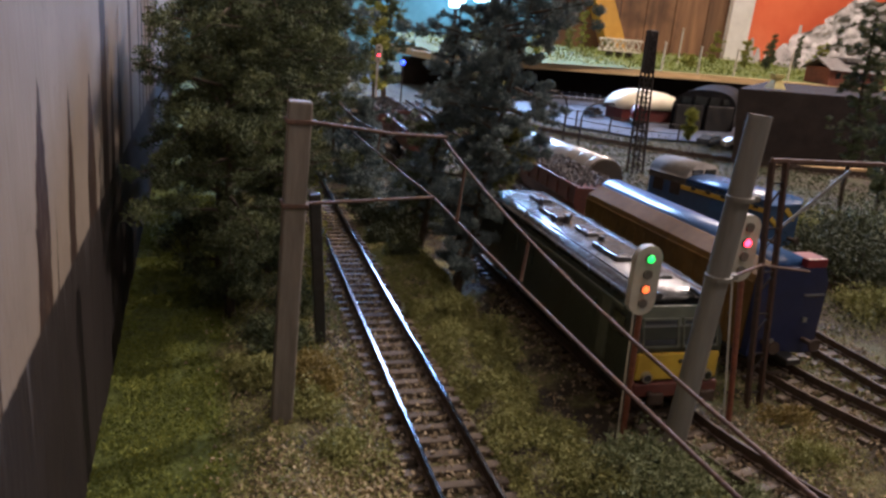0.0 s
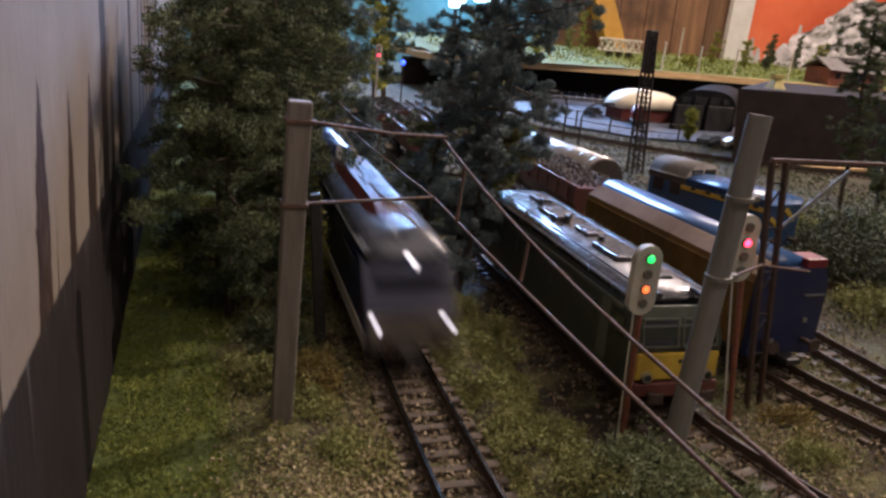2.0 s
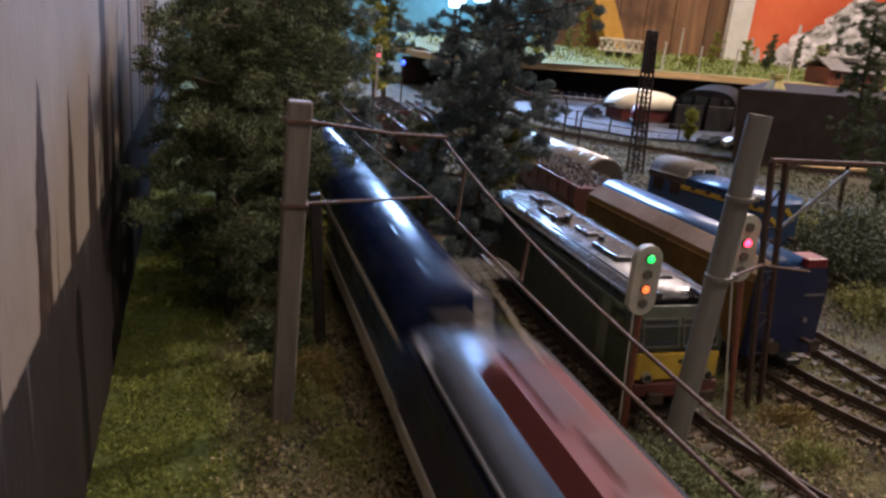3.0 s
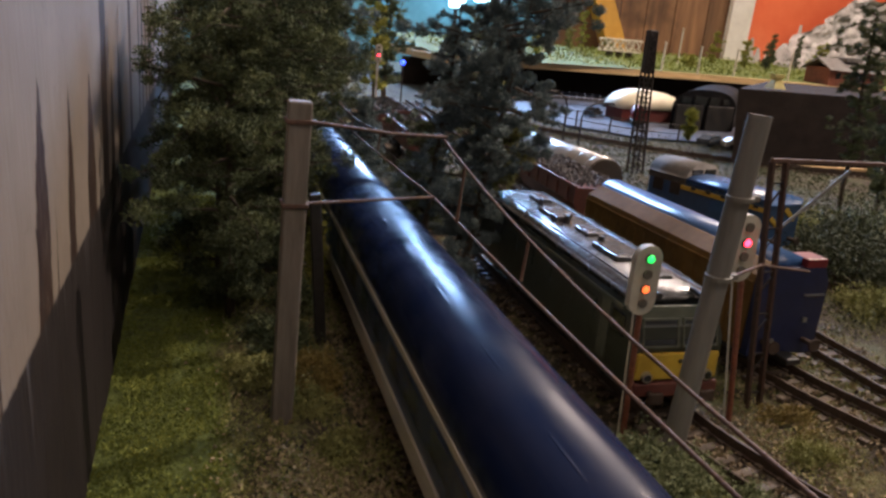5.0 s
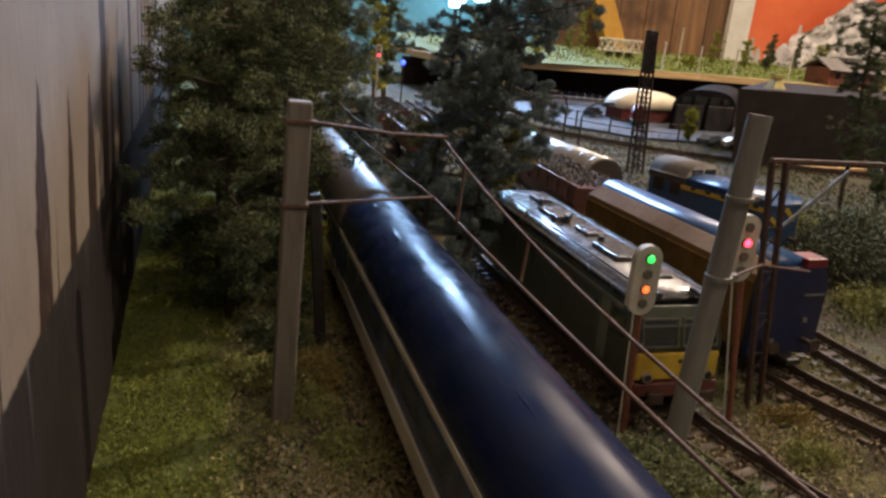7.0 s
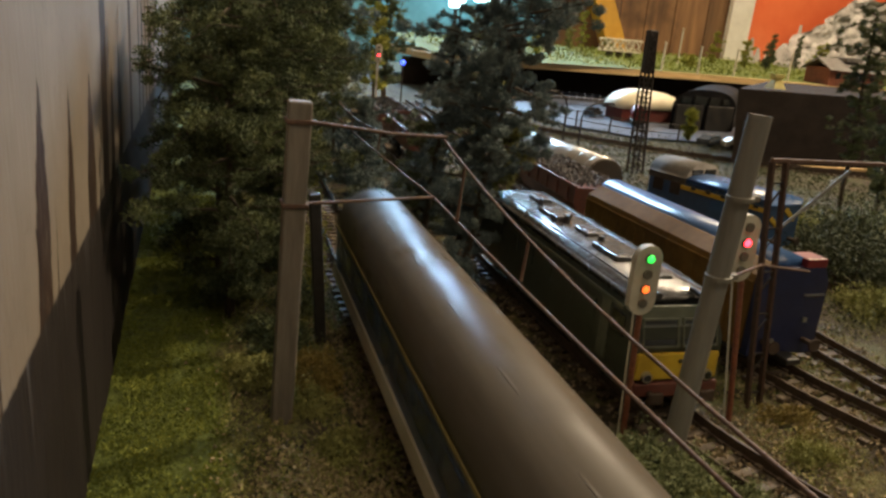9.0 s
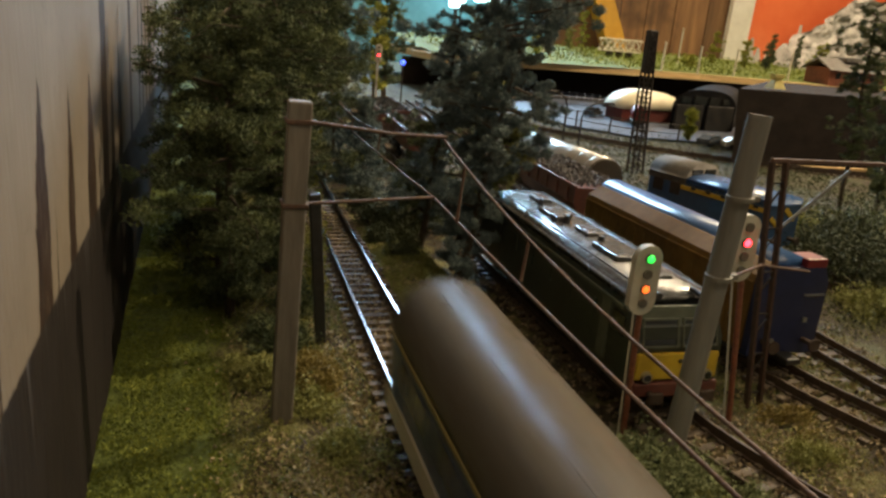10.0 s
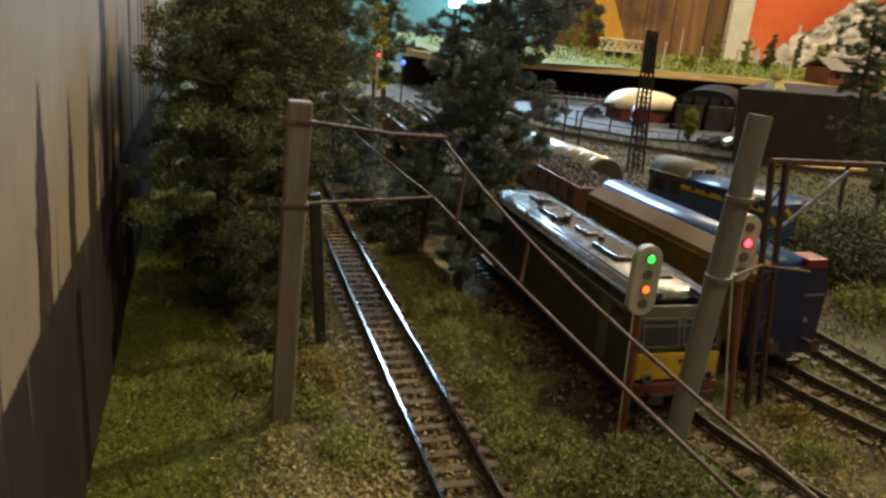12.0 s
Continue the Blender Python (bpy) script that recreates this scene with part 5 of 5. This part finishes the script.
def engine_shed():
    ob = thing("engine_shed", "dark engine shed with sooty arched portal and brown side", "shed", (0, 0, 0))
    bm = bmesh.new()
    n = 16
    secs = []
    for y, dx in ((1.0, 0.0), (1.22, 0.19)):
        sec = [(0.618 + dx, y, -0.002), (0.738 + dx, y, -0.002)]
        for k in range(n + 1):
            a = math.pi * k / n
            sec.append((0.678 + dx + 0.060 * math.copysign(abs(math.cos(a)) ** 0.8, math.cos(a)), y, 0.038 + 0.028 * math.sin(a)))
        secs.append(sec)
    loft(bm, secs)
    hall = part("arched_hall", bm, "soot", ob)
    for x, w, h in ((0.640, 0.02, 0.010), (0.667, 0.024, 0.014), (0.693, 0.02, 0.013), (0.716, 0.014, 0.009)):
        bm = bmesh.new()
        box(bm, (x, 0.9985, 0.048), (w, 0.003, h), 0.001, Matrix.Rotation(radians(6), 4, "Y"))
        part("portal_window", bm, "glass", hall)
    for x in (0.649, 0.707):
        bm = bmesh.new()
        box(bm, (x, 0.9975, 0.02), (0.05, 0.004, 0.042), 0.001)
        part("portal_door", bm, "darkplastic", hall)
    bm = bmesh.new()
    loft(bm, [[(0.508, y, z), (1.30, y - 0.04, z), (1.55, y + 0.25, z), (0.80, y + 0.30, z)] for z, y in ((-0.006, 0.70), (0.086, 0.715))])
    side = part("side_wall", bm, "shedroof", ob, "dark brown sheeted side")
    bm = bmesh.new()
    box(bm, (0.66, 0.692, -0.0005), (0.26, 0.006, 0.005), 0.001, Matrix.Rotation(radians(-3.3), 4, "Z"))
    part("plinth", bm, "deckwood", ob)
    lamp = thing("yard_lamp", "small pale yellow box lamp on the shed eaves", "lamp", (0.615, 0.78, 0.086))
    bm = bmesh.new()
    loft(bm, [[(-r, -r, z), (r, -r, z), (r, r, z), (-r, r, z)] for r, z in ((0.009, 0.0), (0.004, 0.012), (0.006, 0.013), (0.006, 0.018))])
    part("box", bm, "lime_paint", lamp)


def yard():
    bm = bmesh.new()
    loft(bm, [[(x, y, z) for x, y in ((0.40, 1.42), (0.43, 0.98), (0.49, 0.885), (0.60, 0.86), (1.0, 1.0), (1.2, 1.45), (0.7, 1.62))] for z in (-0.004, 0.0015)])
    tagged(part("yard_surface", bm, "asphalt"), "smooth blue-grey paved yard", "yard", "", "structure")
    # white curved roof over a low building
    ob = thing("curved_roof_building", "low building with bright cream curved roof", "building", (0.628, 1.10, 0.0))
    bm = bmesh.new()
    n = 14
    loft(bm, [[(0.060 * math.cos(math.pi * k / n), y, 0.022 + 0.031 * math.sin(math.pi * k / n)) for k in range(n + 1)] for y in (-0.03, 0.03)])
    part("roof", bm, "cream_roof", ob, smooth=True)
    bm = bmesh.new()
    box(bm, (0, 0, 0.012), (0.112, 0.056, 0.022), 0.001)
    part("wall", bm, "locored", ob)
    # red barrel wagon beside it
    ob = thing("red_tank_wagon", "small red barrel tank wagon in the yard", "wagon", (0.560, 1.00, 0.0015), 62)
    bm = bmesh.new()
    rod(bm, (-0.012, 0, 0.0200), (0.05, 0, 0.0200), 0.011, 0.011, 24)
    part("tank", bm, "red", ob)
    bm = bmesh.new()
    box(bm, (0.03, 0, 0.0075), (0.09, 0.02, 0.005), 0.0006)
    part("underframe", bm, "darkplastic", ob)
    for x in (0.0, 0.06):
        bm = bmesh.new()
        for sy in (-1, 1):
            rod(bm, (x, sy * 0.009, 0.0055), (x, sy * 0.0075, 0.0055), 0.0055, 0.0055, 14)
        rod(bm, (x, -0.009, 0.0055), (x, 0.009, 0.0055), 0.001, 0.001, 8)
        part("wheelset", bm, "railside", ob)
    # low flat train of pale wagons
    ob = thing("flat_wagon_row", "row of pale grey flat wagons with stakes", "wagon", (0.60, 1.32, 0.0015), -14)
    bm = bmesh.new()
    box(bm, (0, 0, 0.012), (0.22, 0.024, 0.006), 0.001)
    part("deck", bm, "locoroof", ob)
    for k in range(14):
        bm = bmesh.new()
        box(bm, (-0.10 + k * 0.0155, -0.011, 0.018), (0.002, 0.002, 0.012), 0.0003)
        part("stake", bm, "chrome", ob)
    for x in (-0.08, 0.08):
        bm = bmesh.new()
        box(bm, (x, 0, 0.0052), (0.03, 0.018, 0.0095), 0.001)
        part("bogie", bm, "darkplastic", ob)
    # parked cars
    for lab, col, x, y, a in (("tiny white and blue parked car", "locowhite", 0.585, 0.845, 20), ("tiny cream parked car", "lining", 0.615, 0.825, -15), ("tiny black parked car", "soot", 0.545, 1.12, 40)):
        c = thing("car", lab + " beside the yard", "car", (x, y, 0.0015 if y > 0.88 else -0.001), a, "parked cars")
        bm = bmesh.new()
        loft(bm, [[(-0.0225, s * 0.0095, 0.0035), (0.0225, s * 0.0095, 0.0035), (0.0225, s * 0.0095, 0.009), (0.012, s * 0.009, 0.010), (0.006, s * 0.0075, 0.0155), (-0.013, s * 0.0075, 0.0155), (-0.019, s * 0.009, 0.0105), (-0.0225, s * 0.0095, 0.010)] for s in (-1, 1)])
        part("body", bm, col, c)
        bm = bmesh.new()
        box(bm, (-0.003, 0, 0.0128), (0.018, 0.0172, 0.0036), 0.0006)
        part("window", bm, "glass", c)
        for sx in (-0.014, 0.014):
            for sy in (-1, 1):
                bm = bmesh.new()
                rod(bm, (sx, sy * 0.0098, 0.0035), (sx, sy * 0.0080, 0.0035), 0.0035, 0.0035, 12)
                part("wheel", bm, "darkplastic", c)
    # railings and curved lamps
    f = thing("railing", "thin black iron railing along the yard edge", "railing")
    line = [(0.40, 1.02), (0.43, 0.955), (0.455, 0.90), (0.49, 0.865), (0.53, 0.845)]
    for x, y in line:
        bm = bmesh.new()
        rod(bm, (x, y, -0.003), (x, y, 0.026), 0.0011, 0.0011, 6)
        part("post", bm, "blackiron", f)
    for z in (0.013, 0.025):
        bm = bmesh.new()
        tube(bm, [(x, y, z) for x, y in line], 0.0006, 5)
        part("rail", bm, "blackiron", f)
    for x, y, h, s in ((0.315, 0.72, 0.058, 1), (0.335, 0.80, 0.062, -1)):
        l = thing("street_lamp", "thin dark curved street lamp", "street lamp", (x, y, 0), 0, "street lamps")
        bm = bmesh.new()
        tube(bm, [(0, 0, -0.003), (0, 0, h * 0.75), (0.004 * s, 0, h * 0.9), (0.015 * s, 0, h), (0.03 * s, 0, h * 1.02)], 0.0011, 7)
        part("pole", bm, "blackiron", l)
        bm = bmesh.new()
        box(bm, (0.032 * s, 0, h * 1.01), (0.012, 0.005, 0.003), 0.001)
        part("lamp_head", bm, "blackiron", l)


def far_lamps():
    b = thing("blue_lamp", "small glowing blue lamp on a thin post", "lamp", (0.151, 0.90, -0.002))
    bm = bmesh.new()
    rod(bm, (0, 0, -0.003), (0, 0, 0.078), 0.0009, 0.0008, 6)
    part("post", bm, "blackiron", b)
    bm = bmesh.new()
    bmesh.ops.create_uvsphere(bm, u_segments=10, v_segments=6, radius=0.003, matrix=Matrix.Translation((0, 0, 0.080)))
    part("bulb", bm, "lit_blue", b, "glowing blue bulb", True)
    for x, z, w in ((0.80, 0.245, 0.06), (0.93, 0.275, 0.12)):
        l = thing("strip_lamp", "bright cold white lamp at the far wall", "lamp", (x, 2.80, z))
        bm = bmesh.new()
        box(bm, (0, 0, 0.0), (w, 0.03, 0.07), 0.006)
        part("glass", bm, "lit_cyan", l)
        bm = bmesh.new()
        rod(bm, (0, 0.01, -1.19), (0, 0.01, -0.025), 0.008, 0.008, 8)
        part("stand", bm, "blackiron", l)


def greenery():
    r = rng_of
    spec = [
        # x, y, height, radius, leaf, crown from, lean, count, size, taper
        (-0.061, 0.285, 0.136, 0.031, "pine", 0.09, (0.0, 0), 32000, 0.0012, 0.0),
        (-0.066, 0.345, 0.136, 0.028, "pine", 0.38, (0, 0), 20000, 0.0013, 0.0),
        (-0.043, 0.335, 0.140, 0.028, "pine", 0.13, (0.0, 0), 26000, 0.0012, -0.1),
        (-0.044, 0.400, 0.146, 0.034, "pine", 0.15, (0.004, 0), 24000, 0.0013, 0.0),
        (-0.027, 0.425, 0.152, 0.034, "pine", 0.36, (0.004, 0), 24000, 0.0014, 0.0),
        (-0.038, 0.470, 0.160, 0.040, "pine", 0.32, (0.008, 0), 22000, 0.0015, 0.0),
        (-0.026, 0.560, 0.182, 0.046, "pine", 0.30, (0.010, 0), 22000, 0.0017, 0.0),
        (-0.050, 0.70, 0.21, 0.046, "pinehaze", 0.18, (0.01, 0), 11000, 0.0021, 0.2),
        (0.034, 0.660, 0.20, 0.026, "pinehaze", 0.14, (-0.012, 0), 12000, 0.0019, 0.1),
        (0.036, 0.520, 0.070, 0.022, "pinehaze", 0.08, (-0.004, 0), 10000, 0.0015, 0.3),
        (0.043, 0.376, 0.138, 0.015, "pinehaze", 0.12, (0.014, 0), 8000, 0.0012, 0.3),
        (0.056, 0.430, 0.072, 0.022, "pine", 0.10, (0.006, 0), 9000, 0.0014, 0.3),
        (0.045, 0.312, 0.168, 0.020, "pinehaze", 0.06, (0.037, 0.017), 32000, 0.0012, -0.6),
        (0.056, 0.352, 0.176, 0.029, "pinehaze", 0.12, (0.026, 0.01), 36000, 0.0013, -0.3),
        # added olive tree: the lit right-hand clumps of the two trees above
        (0.052, 0.334, 0.085, 0.013, "olive", 0.55, (0.026, 0.0), 8000, 0.0011, 0.0),
        (0.424, 0.455, 0.165, 0.016, "pine", 0.3, (-0.012, 0), 10000, 0.0015, -0.4),
        (0.478, 0.47, 0.16, 0.026, "pine", 0.12, (0.0, 0), 9000, 0.0018, 0.3),
    ]
    for i, (x, y, h, rad, leaf, cf, lean, n, sz, tp) in enumerate(spec):
        lab = "dark green model conifer with ragged foam foliage" if leaf == "pine" else "slender olive green tree added as the lit clumps of the trees behind the locomotive" if leaf == "olive" else "model tree with ragged foam foliage, blue window haze in its colour"
        tree("conifer_tree", lab, (x, y, ground_z(x, y)), h, rad, r(100 + i), leaf, cf, lean, n, sz, tp)
    for i, (x, y, h, rad, leaf, n) in enumerate([(0.155, 1.10, 0.19, 0.024, "lime", 2600), (0.20, 1.25, 0.19, 0.05, "pine", 1500), (0.09, 0.98, 0.20, 0.038, "pinehaze", 3600), (0.19, 1.18, 0.20, 0.03, "pine", 2600), (0.0, 1.3, 0.26, 0.06, "pine", 3000), (0.06, 1.45, 0.28, 0.06, "pine", 3000), (0.26, 1.05, 0.12, 0.04, "pinehaze", 1400), (0.33, 1.15, 0.11, 0.04, "pinehaze", 1400), (0.38, 1.3, 0.17, 0.05, "pine", 1400), (0.23, 0.85, 0.075, 0.03, "sage", 1100), (0.30, 0.95, 0.07, 0.03, "olive", 1100)]):
        tree("deciduous_tree", "yellow-green model tree far along the line" if leaf == "lime" else "far model tree with dark ragged foliage", (x, y, -0.003), h, rad, r(300 + i), leaf, 0.15, (0, 0), n, 0.0042, 0.35, 22)
    for i, (x, y, z, h, rad, leaf) in enumerate([(0.66, 1.66, 0.078, 0.075, 0.018, "lime"), (1.265, 1.80, 0.09, 0.092, 0.024, "lime"), (1.36, 1.78, 0.09, 0.078, 0.024, "lime"), (1.435, 1.78, 0.09, 0.078, 0.02, "pine"), (1.555, 1.80, 0.095, 0.10, 0.020, "pine"), (1.478, 1.82, 0.09, 0.105, 0.024, "pine"), (1.64, 1.80, 0.09, 0.085, 0.028, "lime"), (0.85, 1.80, 0.09, 0.115, 0.018, "lime"), (2.1, 1.82, 0.09, 0.09, 0.025, "pine"), (0.86, 1.9, 0.10, 0.06, 0.02, "olive"), (1.0, 1.93, 0.10, 0.04, 0.02, "olive"), (1.12, 1.70, 0.085, 0.03, 0.025, "lime"), (0.57, 0.88, 0.0, 0.045, 0.012, "lime")]):
        tree("small_tree", "small yellow-green model tree on the bank" if leaf in ("lime", "olive") else "small dark model fir against the rock", (x, y, z), h, rad, r(500 + i), leaf, 0.10, (0, 0), 1900, 0.0034, 0.7 if leaf == "pine" else 0.4, 16, 0.0016)
    for i, (x, y, rad, h, leaf, n, sz) in enumerate([
        (-0.033, 0.222, 0.010, 0.014, "ochre", 1500, 0.0010), (-0.038, 0.208, 0.009, 0.008, "olive", 900, 0.0010), (-0.028, 0.178, 0.010, 0.008, "olive", 1200, 0.0010),
        (0.038, 0.147, 0.013, 0.012, "olive", 1800, 0.0011), (0.050, 0.146, 0.016, 0.019, "moss", 3000, 0.0011), (0.062, 0.150, 0.012, 0.017, "moss", 2200, 0.0010), (0.072, 0.140, 0.010, 0.014, "moss", 1500, 0.0010), (0.060, 0.130, 0.010, 0.012, "olive", 1500, 0.0010), (0.054, 0.164, 0.006, 0.013, "moss", 900, 0.0009),
        (0.044, 0.255, 0.007, 0.012, "olive", 800, 0.0010), (0.038, 0.235, 0.008, 0.008, "olive", 800, 0.0010), (0.030, 0.36, 0.009, 0.014, "sage", 900, 0.0011), (0.028, 0.43, 0.012, 0.018, "sage", 1000, 0.0013), (0.036, 0.50, 0.015, 0.024, "pinehaze", 1000, 0.0015), (0.026, 0.47, 0.008, 0.016, "sage", 1300, 0.0013), (0.024, 0.395, 0.007, 0.010, "sage", 1200, 0.0012), (0.038, 0.41, 0.012, 0.018, "sage", 1700, 0.0013), (0.030, 0.56, 0.010, 0.03, "pinehaze", 1500, 0.0016), (0.055, 0.45, 0.014, 0.03, "pinehaze", 1500, 0.0015), (-0.030, 0.44, 0.010, 0.03, "pine", 1600, 0.0014), (-0.032, 0.52, 0.012, 0.035, "pine", 1600, 0.0016), (-0.034, 0.62, 0.014, 0.045, "pinehaze", 1600, 0.0018), (0.032, 0.72, 0.012, 0.04, "pinehaze", 1500, 0.0018), (-0.036, 0.78, 0.016, 0.05, "pine", 1500, 0.002), (0.05, 0.82, 0.016, 0.05, "sage", 1500, 0.002), (0.07, 0.52, 0.012, 0.03, "pinehaze", 1300, 0.0016), (0.06, 0.60, 0.010, 0.028, "sage", 1300, 0.0016), (-0.058, 0.31, 0.012, 0.014, "pine", 1300, 0.0012), (-0.07, 0.40, 0.02, 0.02, "pine", 1500, 0.0014), (0.066, 0.43, 0.010, 0.02, "pine", 1200, 0.0013),
        (-0.046, 0.262, 0.008, 0.010, "pine", 1000, 0.0011), (-0.056, 0.235, 0.008, 0.007, "olive", 900, 0.0010), (0.020, 0.285, 0.006, 0.006, "olive", 800, 0.0009), (0.034, 0.275, 0.008, 0.010, "olive", 1200, 0.0010), (0.034, 0.175, 0.010, 0.007, "olive", 1300, 0.0009), (0.030, 0.205, 0.009, 0.006, "olive", 1200, 0.0009),
        (-0.033, 0.290, 0.010, 0.016, "pine", 900, 0.0012), (-0.042, 0.245, 0.010, 0.016, "pine", 1100, 0.0012), (-0.036, 0.34, 0.010, 0.018, "pine", 900, 0.0012), (-0.048, 0.225, 0.009, 0.009, "olive", 800, 0.0011), (-0.0245, 0.30, 0.004, 0.060, "lime", 420, 0.0013),
        (0.285, 0.305, 0.030, 0.034, "sage", 2200, 0.0018), (0.32, 0.36, 0.035, 0.03, "sage", 2000, 0.0020), (0.26, 0.265, 0.018, 0.014, "olive", 900, 0.0014), (0.24, 0.36, 0.02, 0.015, "sage", 900, 0.0016), (0.23, 0.50, 0.018, 0.022, "sage", 900, 0.0018), (0.25, 0.56, 0.02, 0.025, "pine", 900, 0.0018),
        (0.12, 0.155, 0.009, 0.005, "olive", 700, 0.0010), (0.128, 0.178, 0.010, 0.006, "ochre", 700, 0.0010), (0.33, 0.42, 0.03, 0.03, "olive", 1500, 0.002), (0.105, 0.40, 0.012, 0.03, "olive", 1000, 0.0014), (0.40, 0.40, 0.04, 0.04, "pine", 1500, 0.002),
    ]):
        bush("shrub", {"lime": "yellow-green foliage tuft beside the mast", "ochre": "ochre yellow foam shrub beside the line", "olive": "olive green foam shrub beside the line", "moss": "mossy green lichen shrub at the front", "sage": "pale grey-green lichen shrub on the bank", "pine": "dark green foam shrub under the trees", "pinehaze": "foam shrub under the trees, blue window haze in its colour"}[leaf], (x, y, ground_z(x, y)), rad, h, r(700 + i), leaf, n, sz)


M["ochreline"] = grained("dull_ochre_lining", (0.20, 0.16, 0.05), (0.28, 0.22, 0.08), 0.4, 0, 300, bump=0.00003)
M["frontgrey"] = grained("grey_beige_front_panel", (0.13, 0.115, 0.095), (0.19, 0.17, 0.14), 0.5, 0, 300, bump=0.00003)
M["darkrust"] = grained("dark_rusty_iron", (0.05, 0.03, 0.022), (0.11, 0.06, 0.042), 0.6, 0.3, 700)
M["cream_roof"] = grained("bright_cream_roof", (0.66, 0.58, 0.40), (0.78, 0.70, 0.52), 0.5, 0, 60)
M["greyplastic"] = grained("dusty_grey_lamp_rim", (0.10, 0.09, 0.07), (0.17, 0.15, 0.12), 0.6, 0, 500, bump=0.0)
M["hollow"] = grained("dull_black_hollow", (0.008, 0.008, 0.008), (0.025, 0.023, 0.022), 0.95, 0, 500)
M["eavewhite"] = grained("off_white_stripe_paint", (0.30, 0.31, 0.33), (0.42, 0.43, 0.45), 0.35, 0, 250, bump=0.00004)
M["greystone"] = grained("dark_grey_stones", (0.05, 0.045, 0.045), (0.15, 0.14, 0.14), 0.9, 0, 500, island=0.5)
M["turfmat"] = grained("bank_grass", (0.06, 0.09, 0.012), (0.15, 0.18, 0.03), 0.95, 0, 60, bump=0.003)
M["lime_paint"] = grained("pale_yellow_paint", (0.55, 0.45, 0.14), (0.65, 0.55, 0.2), 0.6, 0, 80)

room()
ground()
table_legs()
track("railway track with shiny rails and dark sleepers", [(0, -1.8), (0, -0.6), (0, 0.1), (0, 0.5), (0.0, 0.9), (0.0, 1.5), (0.0, 2.55)])
track("rusty siding curving towards the front", [(0.150, -0.02), (0.104, 0.10), (0.0885, 0.150), (0.0825, 0.19), (0.080, 0.26), (0.082, 0.36), (0.09, 0.50), (0.10, 0.7), (0.12, 1.2)], worn="railside")
track("rusty siding curving towards the front", [(0.24, 0.02), (0.178, 0.12), (0.156, 0.175), (0.148, 0.22), (0.147, 0.30), (0.160, 0.38), (0.167, 0.46), (0.173, 0.56), (0.18, 0.8), (0.19, 1.2)], worn="railside")
track("rusty siding among grass", [(0.205, 0.05), (0.192, 0.14), (0.189, 0.20), (0.190, 0.26), (0.194, 0.36), (0.198, 0.45), (0.194, 0.58), (0.21, 0.8), (0.24, 1.2)], worn="railside")
track("rusty siding among grass", [(0.34, 0.05), (0.315, 0.16), (0.288, 0.26), (0.262, 0.345), (0.240, 0.437), (0.232, 0.50), (0.25, 0.62)], False, "railside")
track("rusty track along the far yard", [(0.95, 0.58), (0.75, 0.62), (0.55, 0.70), (0.42, 0.82), (0.34, 0.98), (0.28, 1.3)], False, "railside")
masts_and_wires()
signal("four-aspect signal with green and orange lit on rusty mast", (0.0620, 0.178, 0), 0.0645, {0: "lit_green", 2: "lit_orange"}, lean=-0.0026)
signal("colour light signal showing red on rusty mast", (0.1065, 0.1815, 0), 0.0735, {1: "lit_red"}, lean=-0.0105)
signal("far colour light signal showing red", (0.118, 0.90, -0.002), 0.100, {2: "lit_red"}, mast="lining")
green_loco()
tan_wagon()
hopper_wagon("oxide red hopper wagon heaped with grey stones", (0.1635, 0.392, 0), -3.0)
tank_wagon()
blue_loco()
hopper_wagon("empty oxide red hopper wagon, its shaded inside as dark crumbs, far along the siding", (0.105, 0.60, 0), -3.0, False, 0.12)
hopper_wagon("empty oxide red hopper wagon, its shaded inside as dark crumbs, far along the siding", (0.112, 0.76, 0), -3.0, False, 0.12)
upper_deck()
backdrop()
truss_bridge()
posts()
red_house()
engine_shed()
yard()
far_lamps()
greenery()
scatter()
ballast()
lay_sleepers()

LOCO = moving_loco(0.186)
COACHES = [coach("navy blue passenger coach with cream lines and glossy roof", 0.239, "coachblue", "coachside")]
COACHES += [copy_thing(COACHES[0], pose(0, 0.2, 0)) for _ in range(2)]
COACHES.append(coach("passenger coach with grey-brown roof and blue cream side", 0.239, "greyroof", "coachside"))

# place of the train's front along the line, by the second
FRONT = [(0, 0.80), (0.5, 0.655), (1.0, 0.509), (1.5, 0.365), (1.7, 0.308), (1.9, 0.252), (2.1, 0.198), (2.3, 0.147), (2.5, 0.099), (2.9, 0.010), (3.2, -0.052),
         (4.0, -0.197), (4.8, -0.328), (5.2, -0.390), (5.5, -0.435), (6.0, -0.508), (6.5, -0.574), (7.2, -0.645), (8.0, -0.737), (8.8, -0.838), (9.5, -0.915), (10.0, -0.976), (10.5, -1.053), (11.0, -1.124), (12.0, -1.245)]


def motions():
    walk(LOCO, [(t, pose(0, y + 0.093, 0)) for t, y in FRONT])
    for k, c in enumerate(COACHES):
        walk(c, [(t, pose(0, y + 0.190 + 0.245 * k + 0.1215, 0)) for t, y in FRONT])


motions()
